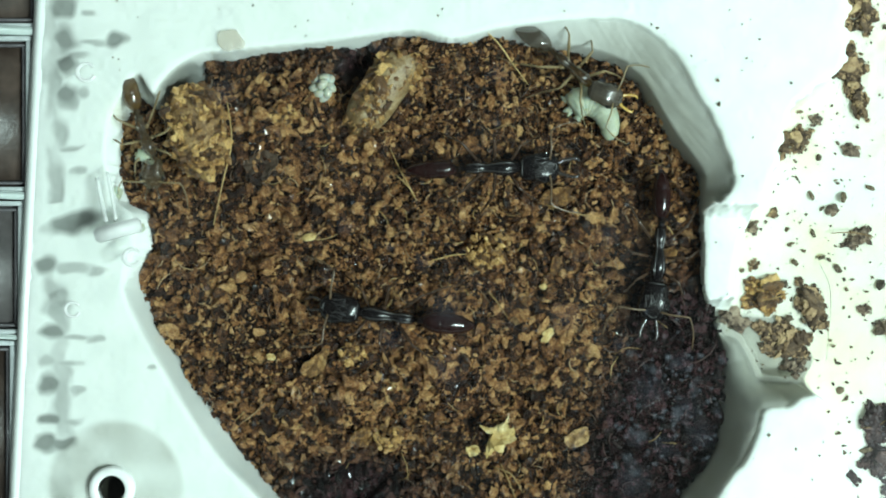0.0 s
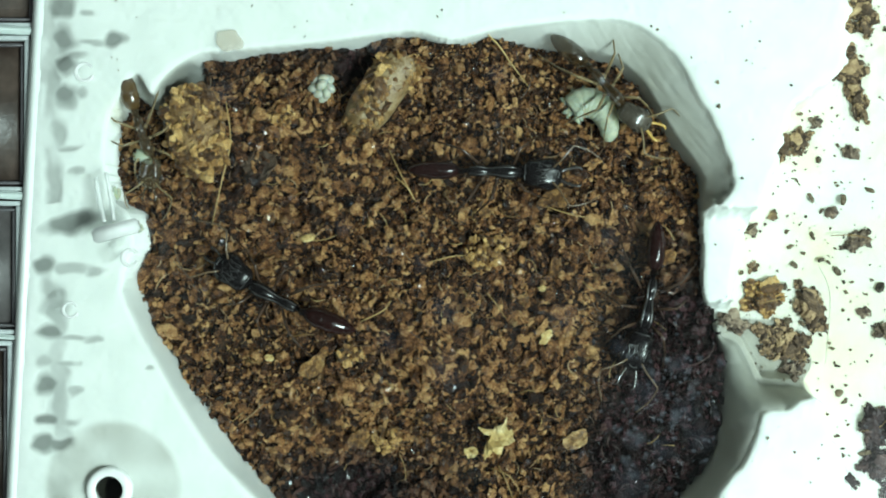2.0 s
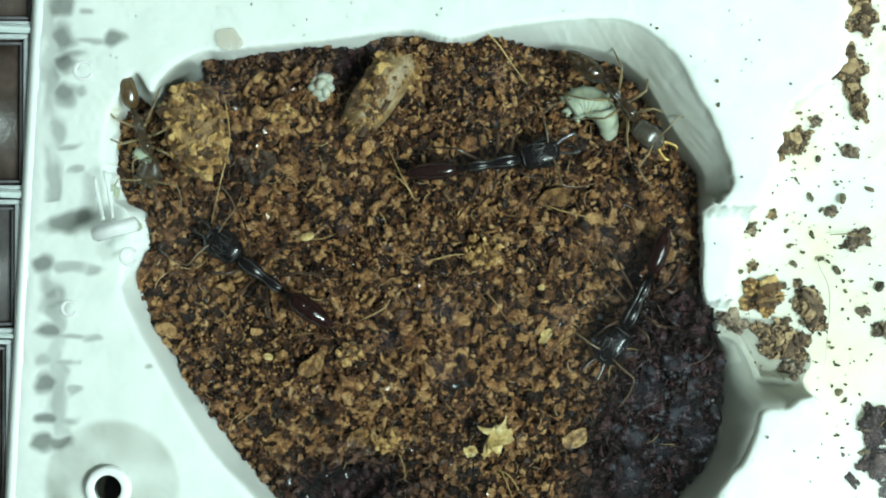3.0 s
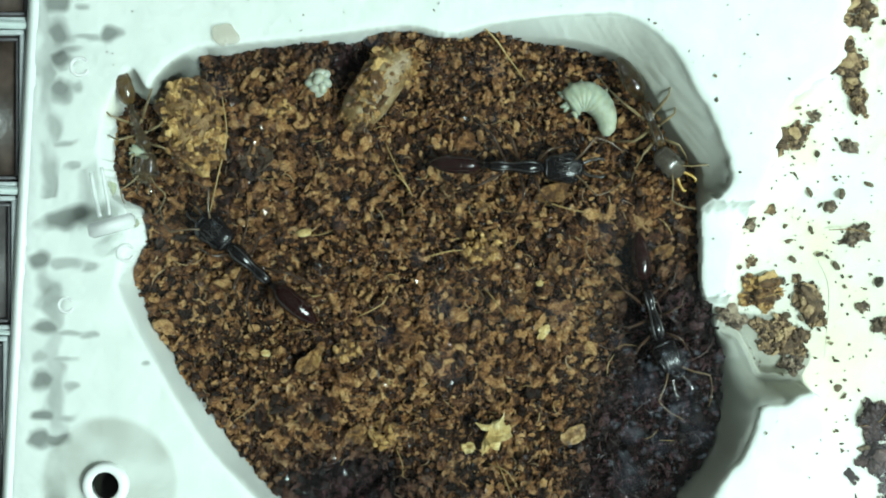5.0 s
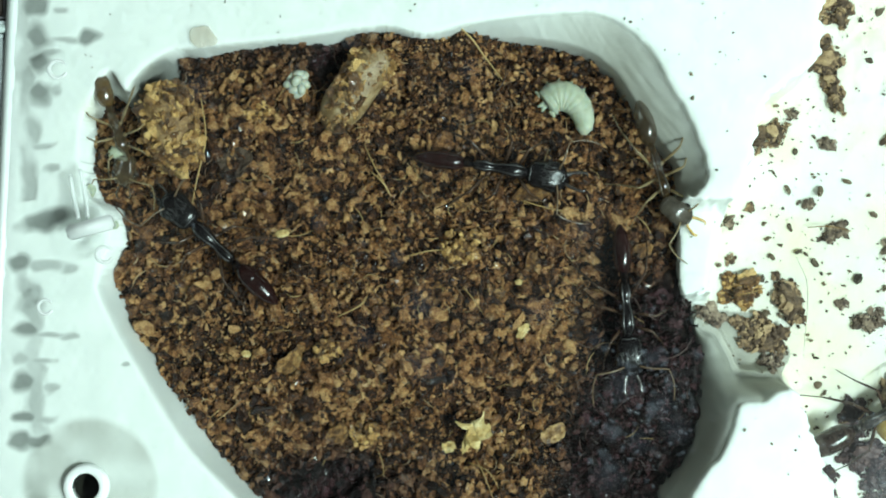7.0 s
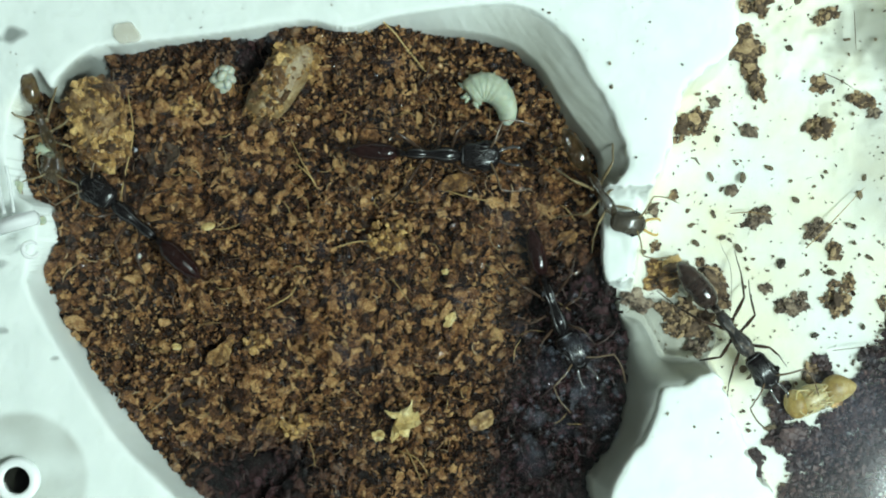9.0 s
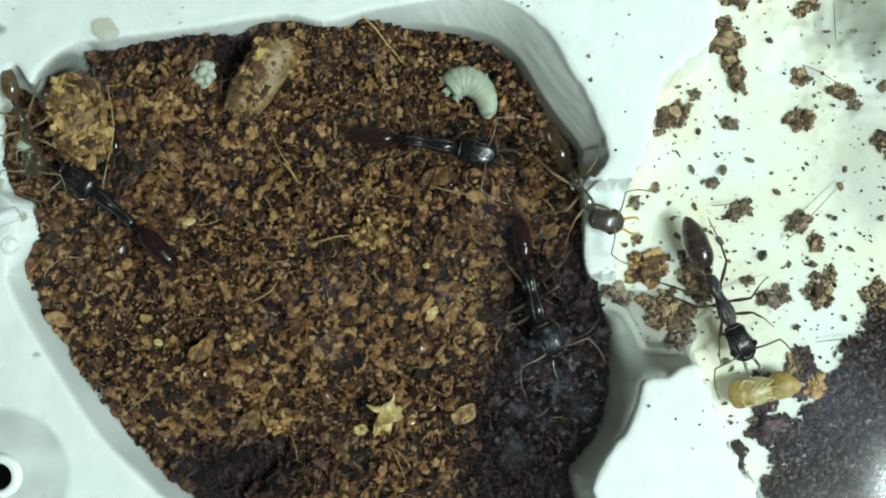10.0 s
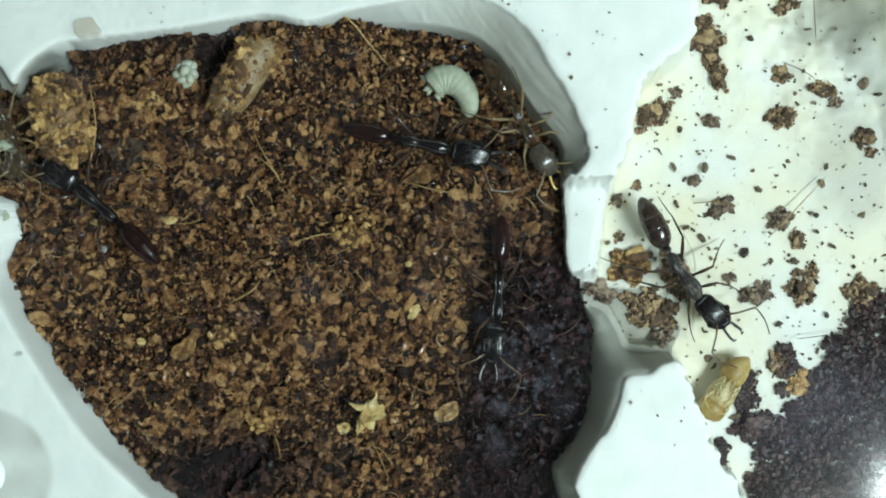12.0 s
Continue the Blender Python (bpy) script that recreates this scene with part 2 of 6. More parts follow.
def plaster_material():
    """Cast gypsum: white, shade and damp painted grey-green below the rim, yellow food stains on the second floor."""
    m, nodes, links, bsdf = node_mat("plaster")
    tc = nodes.new("ShaderNodeTexCoord").outputs["Object"]
    big = noise_node(nodes, links, tc, 0.15, 4)
    mid = noise_node(nodes, links, tc, 0.5, 5)
    fine = noise_node(nodes, links, tc, 4.0, 4)
    base = ramp_node(nodes, [(0.3, (0.74, 0.77, 0.74)), (0.7, (0.83, 0.85, 0.82))])
    links.new(mid.outputs["Fac"], base.inputs["Fac"])
    yellow = nodes.new("ShaderNodeAttribute")
    yellow.attribute_name = "food"
    yr = ramp_node(nodes, [(0.34, (0.12, 0.12, 0.12)), (0.62, (1, 1, 1))])
    links.new(big.outputs["Fac"], yr.inputs["Fac"])
    mul = nodes.new("ShaderNodeMath")
    mul.operation = "MULTIPLY"
    links.new(yr.outputs["Color"], mul.inputs[0])
    links.new(yellow.outputs["Fac"], mul.inputs[1])
    col = mix_rgb(nodes, links, mul.outputs[0], base.outputs["Color"], (0.79, 0.74, 0.53))
    damp_shade = nodes.new("ShaderNodeAttribute")
    damp_shade.attribute_name = "damp_shade"
    col = mix_rgb(nodes, links, damp_shade.outputs["Fac"], col, (0.32, 0.318, 0.272))
    smudge_shade = nodes.new("ShaderNodeAttribute")
    smudge_shade.attribute_name = "smudge_shade"
    col = mix_rgb(nodes, links, smudge_shade.outputs["Fac"], col, (0.1, 0.11, 0.098))
    links.new(col, bsdf.inputs["Base Color"])
    bsdf.inputs["Roughness"].default_value = 0.75
    bsdf.inputs["Specular IOR Level"].default_value = 0.3
    # light seeps a little way through the gypsum
    bsdf.inputs["Subsurface Weight"].default_value = 0.45
    bsdf.inputs["Subsurface Radius"].default_value = (1.0, 1.0, 0.95)
    bsdf.inputs["Subsurface Scale"].default_value = 1.3 * MM
    add = nodes.new("ShaderNodeMath")
    add.operation = "MULTIPLY_ADD"
    links.new(mid.outputs["Fac"], add.inputs[0])
    add.inputs[1].default_value = 1.5
    links.new(fine.outputs["Fac"], add.inputs[2])
    bump_node(nodes, links, add.outputs[0], 0.18, 0.06, bsdf.inputs["Normal"])
    return m


def pane_material(name, tint, haze):
    """Clear sheet: lets light straight through, mirrors a little, with a faint film of moisture."""
    m, nodes, links, bsdf = node_mat(name)
    clear = nodes.new("ShaderNodeBsdfTransparent")
    clear.inputs["Color"].default_value = (*tint, 1)
    gloss = nodes.new("ShaderNodeBsdfGlossy")
    gloss.inputs["Roughness"].default_value = 0.085
    film = nodes.new("ShaderNodeBsdfDiffuse")
    film.inputs["Color"].default_value = (0.8, 0.85, 0.85, 1)
    fres = nodes.new("ShaderNodeFresnel")
    fres.inputs["IOR"].default_value = 1.3
    tc = nodes.new("ShaderNodeTexCoord").outputs["Object"]
    n = noise_node(nodes, links, tc, 0.13, 5, 0.65)
    r = ramp_node(nodes, [(0.5, (0, 0, 0)), (0.85, (haze, haze, haze))])
    links.new(n.outputs["Fac"], r.inputs["Fac"])
    a = nodes.new("ShaderNodeMixShader")
    links.new(r.outputs["Color"], a.inputs[0])
    links.new(clear.outputs[0], a.inputs[1])
    links.new(film.outputs[0], a.inputs[2])
    b = nodes.new("ShaderNodeMixShader")
    links.new(fres.outputs[0], b.inputs[0])
    links.new(a.outputs[0], b.inputs[1])
    links.new(gloss.outputs[0], b.inputs[2])
    links.new(b.outputs[0], nodes["Material Output"].inputs["Surface"])
    return m


PLASTER = plaster_material()
LID = pane_material("clear_lid", (0.97, 1.0, 0.99), 0.007)


# ---------------------------------------------------------------- mesh tools
def part(name, bm, material, parent=None, label="", smooth=True):
    """Links a bmesh drawn in millimetres as one mesh object, under a thing or a part."""
    for v in bm.verts:
        v.co *= MM
    me = bpy.data.meshes.new(name)
    bm.to_mesh(me)
    bm.free()
    for p in me.polygons:
        p.use_smooth = smooth
    me.materials.append(material)
    ob = new(name, me)
    if parent:
        ob.parent = parent
    if label:
        ob["label"] = label
    return ob


def thing(name, where, label, category, group="", rz=0.0, kind=""):
    """An empty at a thing's base, at a place in millimetres."""
    ob = new(name)
    ob.empty_display_size = MM
    ob.matrix_world = pose(where[0] * MM, where[1] * MM, where[2] * MM, 0, 0, rz)
    return tagged(ob, label, category, group, kind)


def put(ob, x, y, z, rx=0, ry=0, rz=0):
    ob.matrix_basis = pose(x * MM, y * MM, z * MM, rx, ry, rz)
    return ob


def mesh_from(name, verts, faces, material, smooth=False):
    """One mesh from arrays in millimetres; faces all have the same number of corners."""
    me = bpy.data.meshes.new(name)
    n, k = len(faces), faces.shape[1]
    me.vertices.add(len(verts))
    me.vertices.foreach_set("co", (verts * MM).astype(np.float32).ravel())
    me.loops.add(n * k)
    me.loops.foreach_set("vertex_index", faces.astype(np.int32).ravel())
    me.polygons.add(n)
    me.polygons.foreach_set("loop_start", np.arange(0, n * k, k, dtype=np.int32))
    me.polygons.foreach_set("use_smooth", np.full(n, smooth))
    me.update(calc_edges=True)
    me.materials.append(material)
    return new(name, me)


def spline(points, steps):
    """A smooth closed or open line (Catmull-Rom) through the points."""
    pts = np.array(points, float)
    closed = np.allclose(pts[0], pts[-1])
    if closed:
        pts = pts[:-1]
        ext = np.vstack([pts[-1:], pts, pts[:2]])
    else:
        ext = np.vstack([2 * pts[:1] - pts[1:2], pts, 2 * pts[-1:] - pts[-2:-1]])
    t = np.linspace(0, 1, steps, endpoint=False)[:, None]
    out = []
    for i in range(len(ext) - 3):
        a, b, c, d = ext[i:i + 4]
        out.append(0.5 * (2 * b + (c - a) * t + (2 * a - 5 * b + 4 * c - d) * t ** 2 + (3 * b - a - 3 * c + d) * t ** 3))
    out = np.vstack(out)
    return out if closed else np.vstack([out, pts[-1:]])


def loft(bm, sections, n=14, steps=4):
    """A rounded body along x: sections of (x, y, z, half width, half height)."""
    rows = spline(sections, steps)
    rings = []
    for x, y, z, w, h in rows:
        w, h = max(w, 0.01), max(h, 0.01)
        rings.append([bm.verts.new((x, y + w * math.cos(2 * PI * k / n), z + h * math.sin(2 * PI * k / n))) for k in range(n)])
    for a, b in zip(rings, rings[1:]):
        for k in range(n):
            bm.faces.new((a[k], a[(k + 1) % n], b[(k + 1) % n], b[k]))
    bm.faces.new(rings[0][::-1])
    bm.faces.new(rings[-1])
    bmesh.ops.recalc_face_normals(bm, faces=bm.faces)
    return bm


def tube(bm, points, radii, n=6, steps=4):
    """A round strand along a smooth line of (x, y, z)."""
    line = spline(points, steps) if len(points) > 2 else np.array(points, float)
    rad = np.interp(np.linspace(0, 1, len(line)), np.linspace(0, 1, len(radii)), radii)
    rings = []
    for i, p in enumerate(line):
        way = Vector(line[min(i + 1, len(line) - 1)] - line[max(i - 1, 0)]).normalized()
        side = way.cross(Vector((0.13, 0.21, 1))).normalized()
        up = side.cross(way)
        rings.append([bm.verts.new(Vector(p) + float(rad[i]) * (math.cos(2 * PI * k / n) * side + math.sin(2 * PI * k / n) * up)) for k in range(n)])
    for a, b in zip(rings, rings[1:]):
        for k in range(n):
            bm.faces.new((a[k], a[(k + 1) % n], b[(k + 1) % n], b[k]))
    bm.faces.new(rings[0][::-1])
    bm.faces.new(rings[-1])
    bmesh.ops.recalc_face_normals(bm, faces=bm.faces)
    return bm


def ball(bm, x, y, z, rx, ry=None, rz=None, sub=2, turn=0.0):
    m = Matrix.Translation((x, y, z)) @ Matrix.Rotation(turn, 4, "Z") @ Matrix.Diagonal((rx, ry or rx, rz or rx, 1))
    bmesh.ops.create_icosphere(bm, subdivisions=sub, radius=1, matrix=m)
    return bm


def lattice(x, y, cell, seed):
    """Smooth value noise, -1 to 1, on arrays."""
    x, y = np.asarray(x) / cell + 500, np.asarray(y) / cell + 500
    xi, yi = np.floor(x).astype(int), np.floor(y).astype(int)
    fx, fy = x - xi, y - yi
    fx, fy = fx * fx * (3 - 2 * fx), fy * fy * (3 - 2 * fy)
    table = np.random.RandomState(seed).uniform(-1, 1, (256, 256))
    g = lambda i, j: table[i % 256, j % 256]
    return (g(xi, yi) * (1 - fx) + g(xi + 1, yi) * fx) * (1 - fy) + (g(xi, yi + 1) * (1 - fx) + g(xi + 1, yi + 1) * fx) * fy


def inside_distance(x, y, outline):
    """Signed distance in mm from a closed outline, positive inside."""
    pts = np.asarray(outline)
    a, b = pts, np.roll(pts, -1, 0)
    x, y = np.ravel(x), np.ravel(y)
    best, inside = np.full(x.shape, 1e9), np.zeros(x.shape, bool)
    for (ax, ay), (bx, by) in zip(a, b):
        dx, dy = bx - ax, by - ay
        s = np.clip(((x - ax) * dx + (y - ay) * dy) / (dx * dx + dy * dy + 1e-12), 0, 1)
        best = np.minimum(best, (x - ax - s * dx) ** 2 + (y - ay - s * dy) ** 2)
        cross = (ay > y) != (by > y)
        if dy:
            inside ^= cross & (x < ax + (y - ay) / dy * dx)
    d = np.sqrt(best)
    return np.where(inside, d, -d)


# ---------------------------------------------------------------- the plaster block with its chambers
# outlines: the rim of the nest chamber, the foot of its wall, and the rim of the arena
NEST_WEST = [(-21.76, 12.44), (-20.64, 11.08), (-20.04, 11.84), (-18.96, 12.92), (-17.56, 13.68), (-16.24, 14.00), (-8.96, 14.68), (-2.56, 15.48), (0.64, 14.92),
              (4.24, 15.72), (10.64, 16.44), (13.04, 16.24), (14.64, 15.56), (16.64, 13.84), (18.24, 11.04), (19.36, 9.16), (20.72, 5.24), (19.84, 3.44),
              (19.20, 3.00), (19.08, 0.04), (19.12, -3.24), (20.16, -4.20), (22.24, -4.76), (25.44, -5.36), (27.84, -7.96)]
NEST_EAST = [(27.44, -9.56), (26.60, -10.20), (25.36, -10.64), (24.64, -11.20), (22.92, -11.48), (22.44, -12.96), (21.36, -15.24), (20.64, -15.96), (19.00, -18.68),
              (19.12, -20.16), (18.04, -21.96), (13.44, -24.60), (8.64, -25.40), (-0.96, -24.00), (-9.36, -20.60), (-13.92, -16.80), (-17.44, -12.56),
              (-22.16, -4.20), (-22.40, -1.96), (-21.68, 0.44), (-21.96, 2.44), (-23.24, 3.64), (-23.76, 6.04), (-23.76, 7.84), (-23.24, 10.04)]
NEST = spline(NEST_WEST + NEST_EAST + NEST_WEST[:1], 10)
FOOT_NORTH = [(-22.57, 11.24), (-21.82, 10.70), (-20.65, 10.24), (-19.73, 11.62), (-18.35, 13.08), (-17.22, 13.92), (-16.20, 13.68), (-15.18, 13.64),
              (-13.97, 13.93), (-6.66, 14.49), (-3.41, 15.22), (0.65, 14.82), (5.64, 15.06), (11.12, 14.17), (14.04, 12.37), (16.55, 8.40), (18.56, 5.77),
              (18.85, 4.22), (19.14, -1.21), (19.48, -3.72), (20.52, -6.65), (20.73, -8.74)]
FOOT_SOUTH = [(20.23, -14.46), (18.31, -17.51), (17.64, -18.43), (17.97, -21.07), (16.97, -22.74), (11.50, -23.60), (6.00, -23.90), (0.00, -23.00), (-7.98, -20.86),
              (-11.33, -18.68), (-13.96, -16.26), (-17.22, -11.58), (-18.27, -10.28), (-20.86, -6.23), (-21.74, -4.35), (-22.32, -1.84), (-22.24, 1.09),
              (-22.91, 2.34), (-23.83, 3.80), (-24.45, 7.36), (-24.20, 8.61), (-23.24, 10.07)]
FOOT = spline(FOOT_NORTH + FOOT_SOUTH + FOOT_NORTH[:1], 10)
ARENA = spline([(29.12, 19.24), (28.72, 16.04), (28.24, 12.84), (25.04, 10.44), (24.16, 7.84), (23.52, 5.24), (22.04, 2.04), (21.36, -1.16),
                (20.90, -3.96), (20.60, -6.10), (21.80, -6.80), (22.65, -8.20), (23.45, -9.75), (25.10, -10.02), (26.55, -10.20), (27.60, -12.70), (28.50, -15.40), (30.00, -18.30),
                (34.24, -23.96), (44.64, -24.76), (47.04, -10.36), (48.00, 2.44), (47.00, 9.00), (45.00, 13.50), (43.00, 17.50),
                (40.00, 21.50), (35.04, 23.50), (31.04, 22.54), (29.12, 19.24)], 5)
PASSAGE = spline([(17.64, -3.16), (19.44, -3.48), (21.44, -3.16), (23.44, -3.96), (23.04, -7.96), (21.04, -6.36), (19.44, -5.96), (17.64, -6.36),
                  (17.64, -3.16)], 5)
SADDLE = spline([(17.64, 2.60), (20.04, 3.16), (22.64, 2.92), (23.24, -0.36), (22.84, -4.76), (20.24, -4.36), (17.64, -4.16), (17.64, 2.60)], 5)
BORE = (-23.20, -16.92)
ARENA_DEPTH = 6.0


def bell(x, y, centre, reach):
    return np.exp(-((x - centre[0]) ** 2 + (y - centre[1]) ** 2) / reach ** 2)


def basin(d, depth, width):
    s = np.clip(d / width, 0, 1)
    return -depth * (1 - (1 - s) ** 1.7)


# dark smudges for the shadows of the lid's lettering, slightly dented: place, half length, half height
DENTS_DARK = [(-26.9, 17.1, 0.8, 0.9), (-26.9, 14.8, 0.9, 1.0), (-26.6, 13.2, 0.75, 0.75), (-26.7, 10.9, 0.95, 0.75), (-23.2, 14.9, 0.7, 0.5),
              (-28.0, -1.2, 0.7, 0.65), (-27.9, -5.9, 0.85, 0.6), (-27.9, -9.4, 0.65, 0.8), (-27.8, -11.9, 0.8, 0.45), (-28.1, -13.7, 0.7, 0.6), (-27.1, -13.7, 0.95, 0.4)]
DENTS_FAINT = [(-24.7, 14.7, 1.3, 0.22), (-25.0, 16.8, 0.5, 0.3), (-26.2, 13.7, 0.9, 0.3), (-25.5, 11.0, 0.5, 0.35), (-27.2, 8.3, 0.65, 0.95), (-26.4, 7.3, 0.95, 0.2),
               (-26.0, 5.6, 0.5, 0.3), (-26.2, -1.3, 1.5, 0.25), (-24.5, -1.5, 0.6, 0.35), (-27.7, -3.2, 0.7, 1.2), (-26.1, -6.3, 1.6, 0.17), (-24.5, -6.5, 0.5, 0.22),
               (-27.8, -7.9, 0.6, 0.4), (-26.5, -8.2, 0.85, 0.2), (-26.1, -10.0, 0.5, 0.3), (-26.6, -12.1, 1.0, 0.25), (-27.0, -11.3, 0.5, 0.4), (-20.6, -8.4, 0.35, 0.2)]


def shade_dents(x, y):
    """0 to 1 where shadow smudges by the lid's lettering are painted and dented in."""
    u, v = x + 0.35 * lattice(x, y, 1.1, 81) + 0.15 * lattice(x, y, 0.5, 83), y + 0.25 * lattice(x, y, 0.9, 82)
    out = np.zeros(np.shape(x))
    for full, spots in ((1.0, DENTS_DARK), (0.6, DENTS_FAINT)):
        for cx, cy, a, b in spots:
            out = np.maximum(out, full * np.clip(1.75 - 1.25 * np.hypot((u - cx) / a, (v - cy) / b), 0, 1))
    column = np.clip(1.7 - np.abs(u + 27.4 + 0.025 * (v - 2)) / 0.5, 0, 1) * np.clip(0.45 + 0.5 * lattice(x, y, 1.7, 84), 0, 0.65)
    out = np.maximum(out, column * (np.abs(v - 1.2) > 2.2))
    # the slanting shadow smudge of the tab, beside the clip
    c, n = math.cos(0.3), math.sin(0.3)
    p, q = (u + 26.3) * c + (v - 1.9) * n, (v - 1.9) * c - (u + 26.3) * n
    return np.maximum(out, np.clip(1.9 - 1.3 * np.hypot(p / 1.75, q / 0.6), 0, 1))


def wall_share(x, y, dn):
    """0 at the rim of the nest, 1 at the foot of its wall, and the distance inside the foot."""
    df = inside_distance(x, y, FOOT)
    rag = 0.07 * lattice(x, y, 0.8, 3) + 0.04 * lattice(x, y, 0.4, 4) + 0.22 * bell(x, y, (20.2, 4.0), 1.6) * lattice(x, y, 0.45, 14)
    inner = np.maximum(dn + rag * (x > 9) * np.exp(-(np.maximum(dn, 0) / 0.6) ** 2), 0)
    foot = np.maximum(-df, 0)
    # the spur between the chambers falls to the arena as well as to the nest
    spur = (x > 19.3) & (y < -5.2)
    side = np.maximum(-inside_distance(x[spur], y[spur], ARENA), 0)
    foot[spur] = foot[spur] * side / (foot[spur] + side + 0.001)
    return np.where(df > 0, 1.0, inner / (inner + foot + 0.02)), df


def ground(x, y):
    """Height of the plaster in mm, and how deep inside the nest and the arena a spot lies."""
    shape = np.shape(x)
    x, y = np.ravel(x), np.ravel(y)
    rag = (0.01 + 0.16 * (x > 17)) * (lattice(x, y, 0.9, 3) + 0.7 * lattice(x, y, 0.35, 4))
    dn = inside_distance(x, y, NEST)
    da = inside_distance(x, y, ARENA)
    dp = inside_distance(x, y, PASSAGE)
    ds = inside_distance(x, y, SADDLE)
    wa = 1.0 + 4 * bell(x, y, (43.04, 15.24), 7) + 3 * bell(x, y, (46.84, 3.64), 6)
    near = lambda d: np.exp(-(np.maximum(d, 0) / 0.5) ** 2)
    share, df = wall_share(x, y, dn)
    # the wall slopes from rim to foot, with scrape marks where it is wide, and drops under the soil
    scrape = 0.03 * lattice(1.2 * (x + 0.8 * y), 0.25 * (y - 0.8 * x), 0.6, 71) + 0.035 * lattice(x + 0.8 * y, 0.12 * (y - 0.8 * x), 0.25, 72)
    plain = -4.5 * share ** 0.85
    ledge = -0.35 * np.clip(share * 14, 0, 1) - 2.1 * share - 2.05 * np.clip((share - 0.86) / 0.14, 0, 1)
    pit = plain + np.clip((x - 4) / 5, 0, 1) * (ledge - plain) + scrape * share * (1 - share) * 4 * (x > 5) - 2.8 * np.clip(df / 0.5, 0, 1)
    # the spur is worn to one smooth hollow
    worn = np.clip((x - 18.8) / 1.5, 0, 1) * np.clip((-5.0 - y) / 1.5, 0, 1) * (df < 0)
    pit = pit + worn * (-0.35 * np.clip(share * 14, 0, 1) - 4.1 * share ** 2.2 - pit)
    h = np.where(dn > 0, pit, 0.0)
    h = np.minimum(h, basin(da + 1.6 * rag * near(da), ARENA_DEPTH, wa))
    h = np.minimum(h, basin(dp + rag, 5.2, 1.2))
    h = np.minimum(h, basin(ds + rag, 2.6, 0.9))
    h = h - 0.5 * (da > 0.4) * bell(x, y, (39.44, 14.44), 7) * (1 + lattice(x, y, 1.6, 61) + 0.5 * lattice(x, y, 0.7, 62))
    rim = np.clip((np.maximum(dn, da) + 0.45) / 0.45, 0, 1)
    h = h - 0.12 * rim ** 2 + 0.03 * lattice(x, y, 1.3, 5) + 0.02 * lattice(x, y, 0.4, 6)
    side = x < -19
    h[side] -= 0.12 * shade_dents(x[side], y[side])
    h = np.where(np.hypot(x - BORE[0], y - BORE[1]) < 1.2, -9.0, h)
    return h.reshape(shape), dn.reshape(shape), da.reshape(shape)


LEFT_EDGE = (-28.62, 17.64), (-30.42, -17.64)


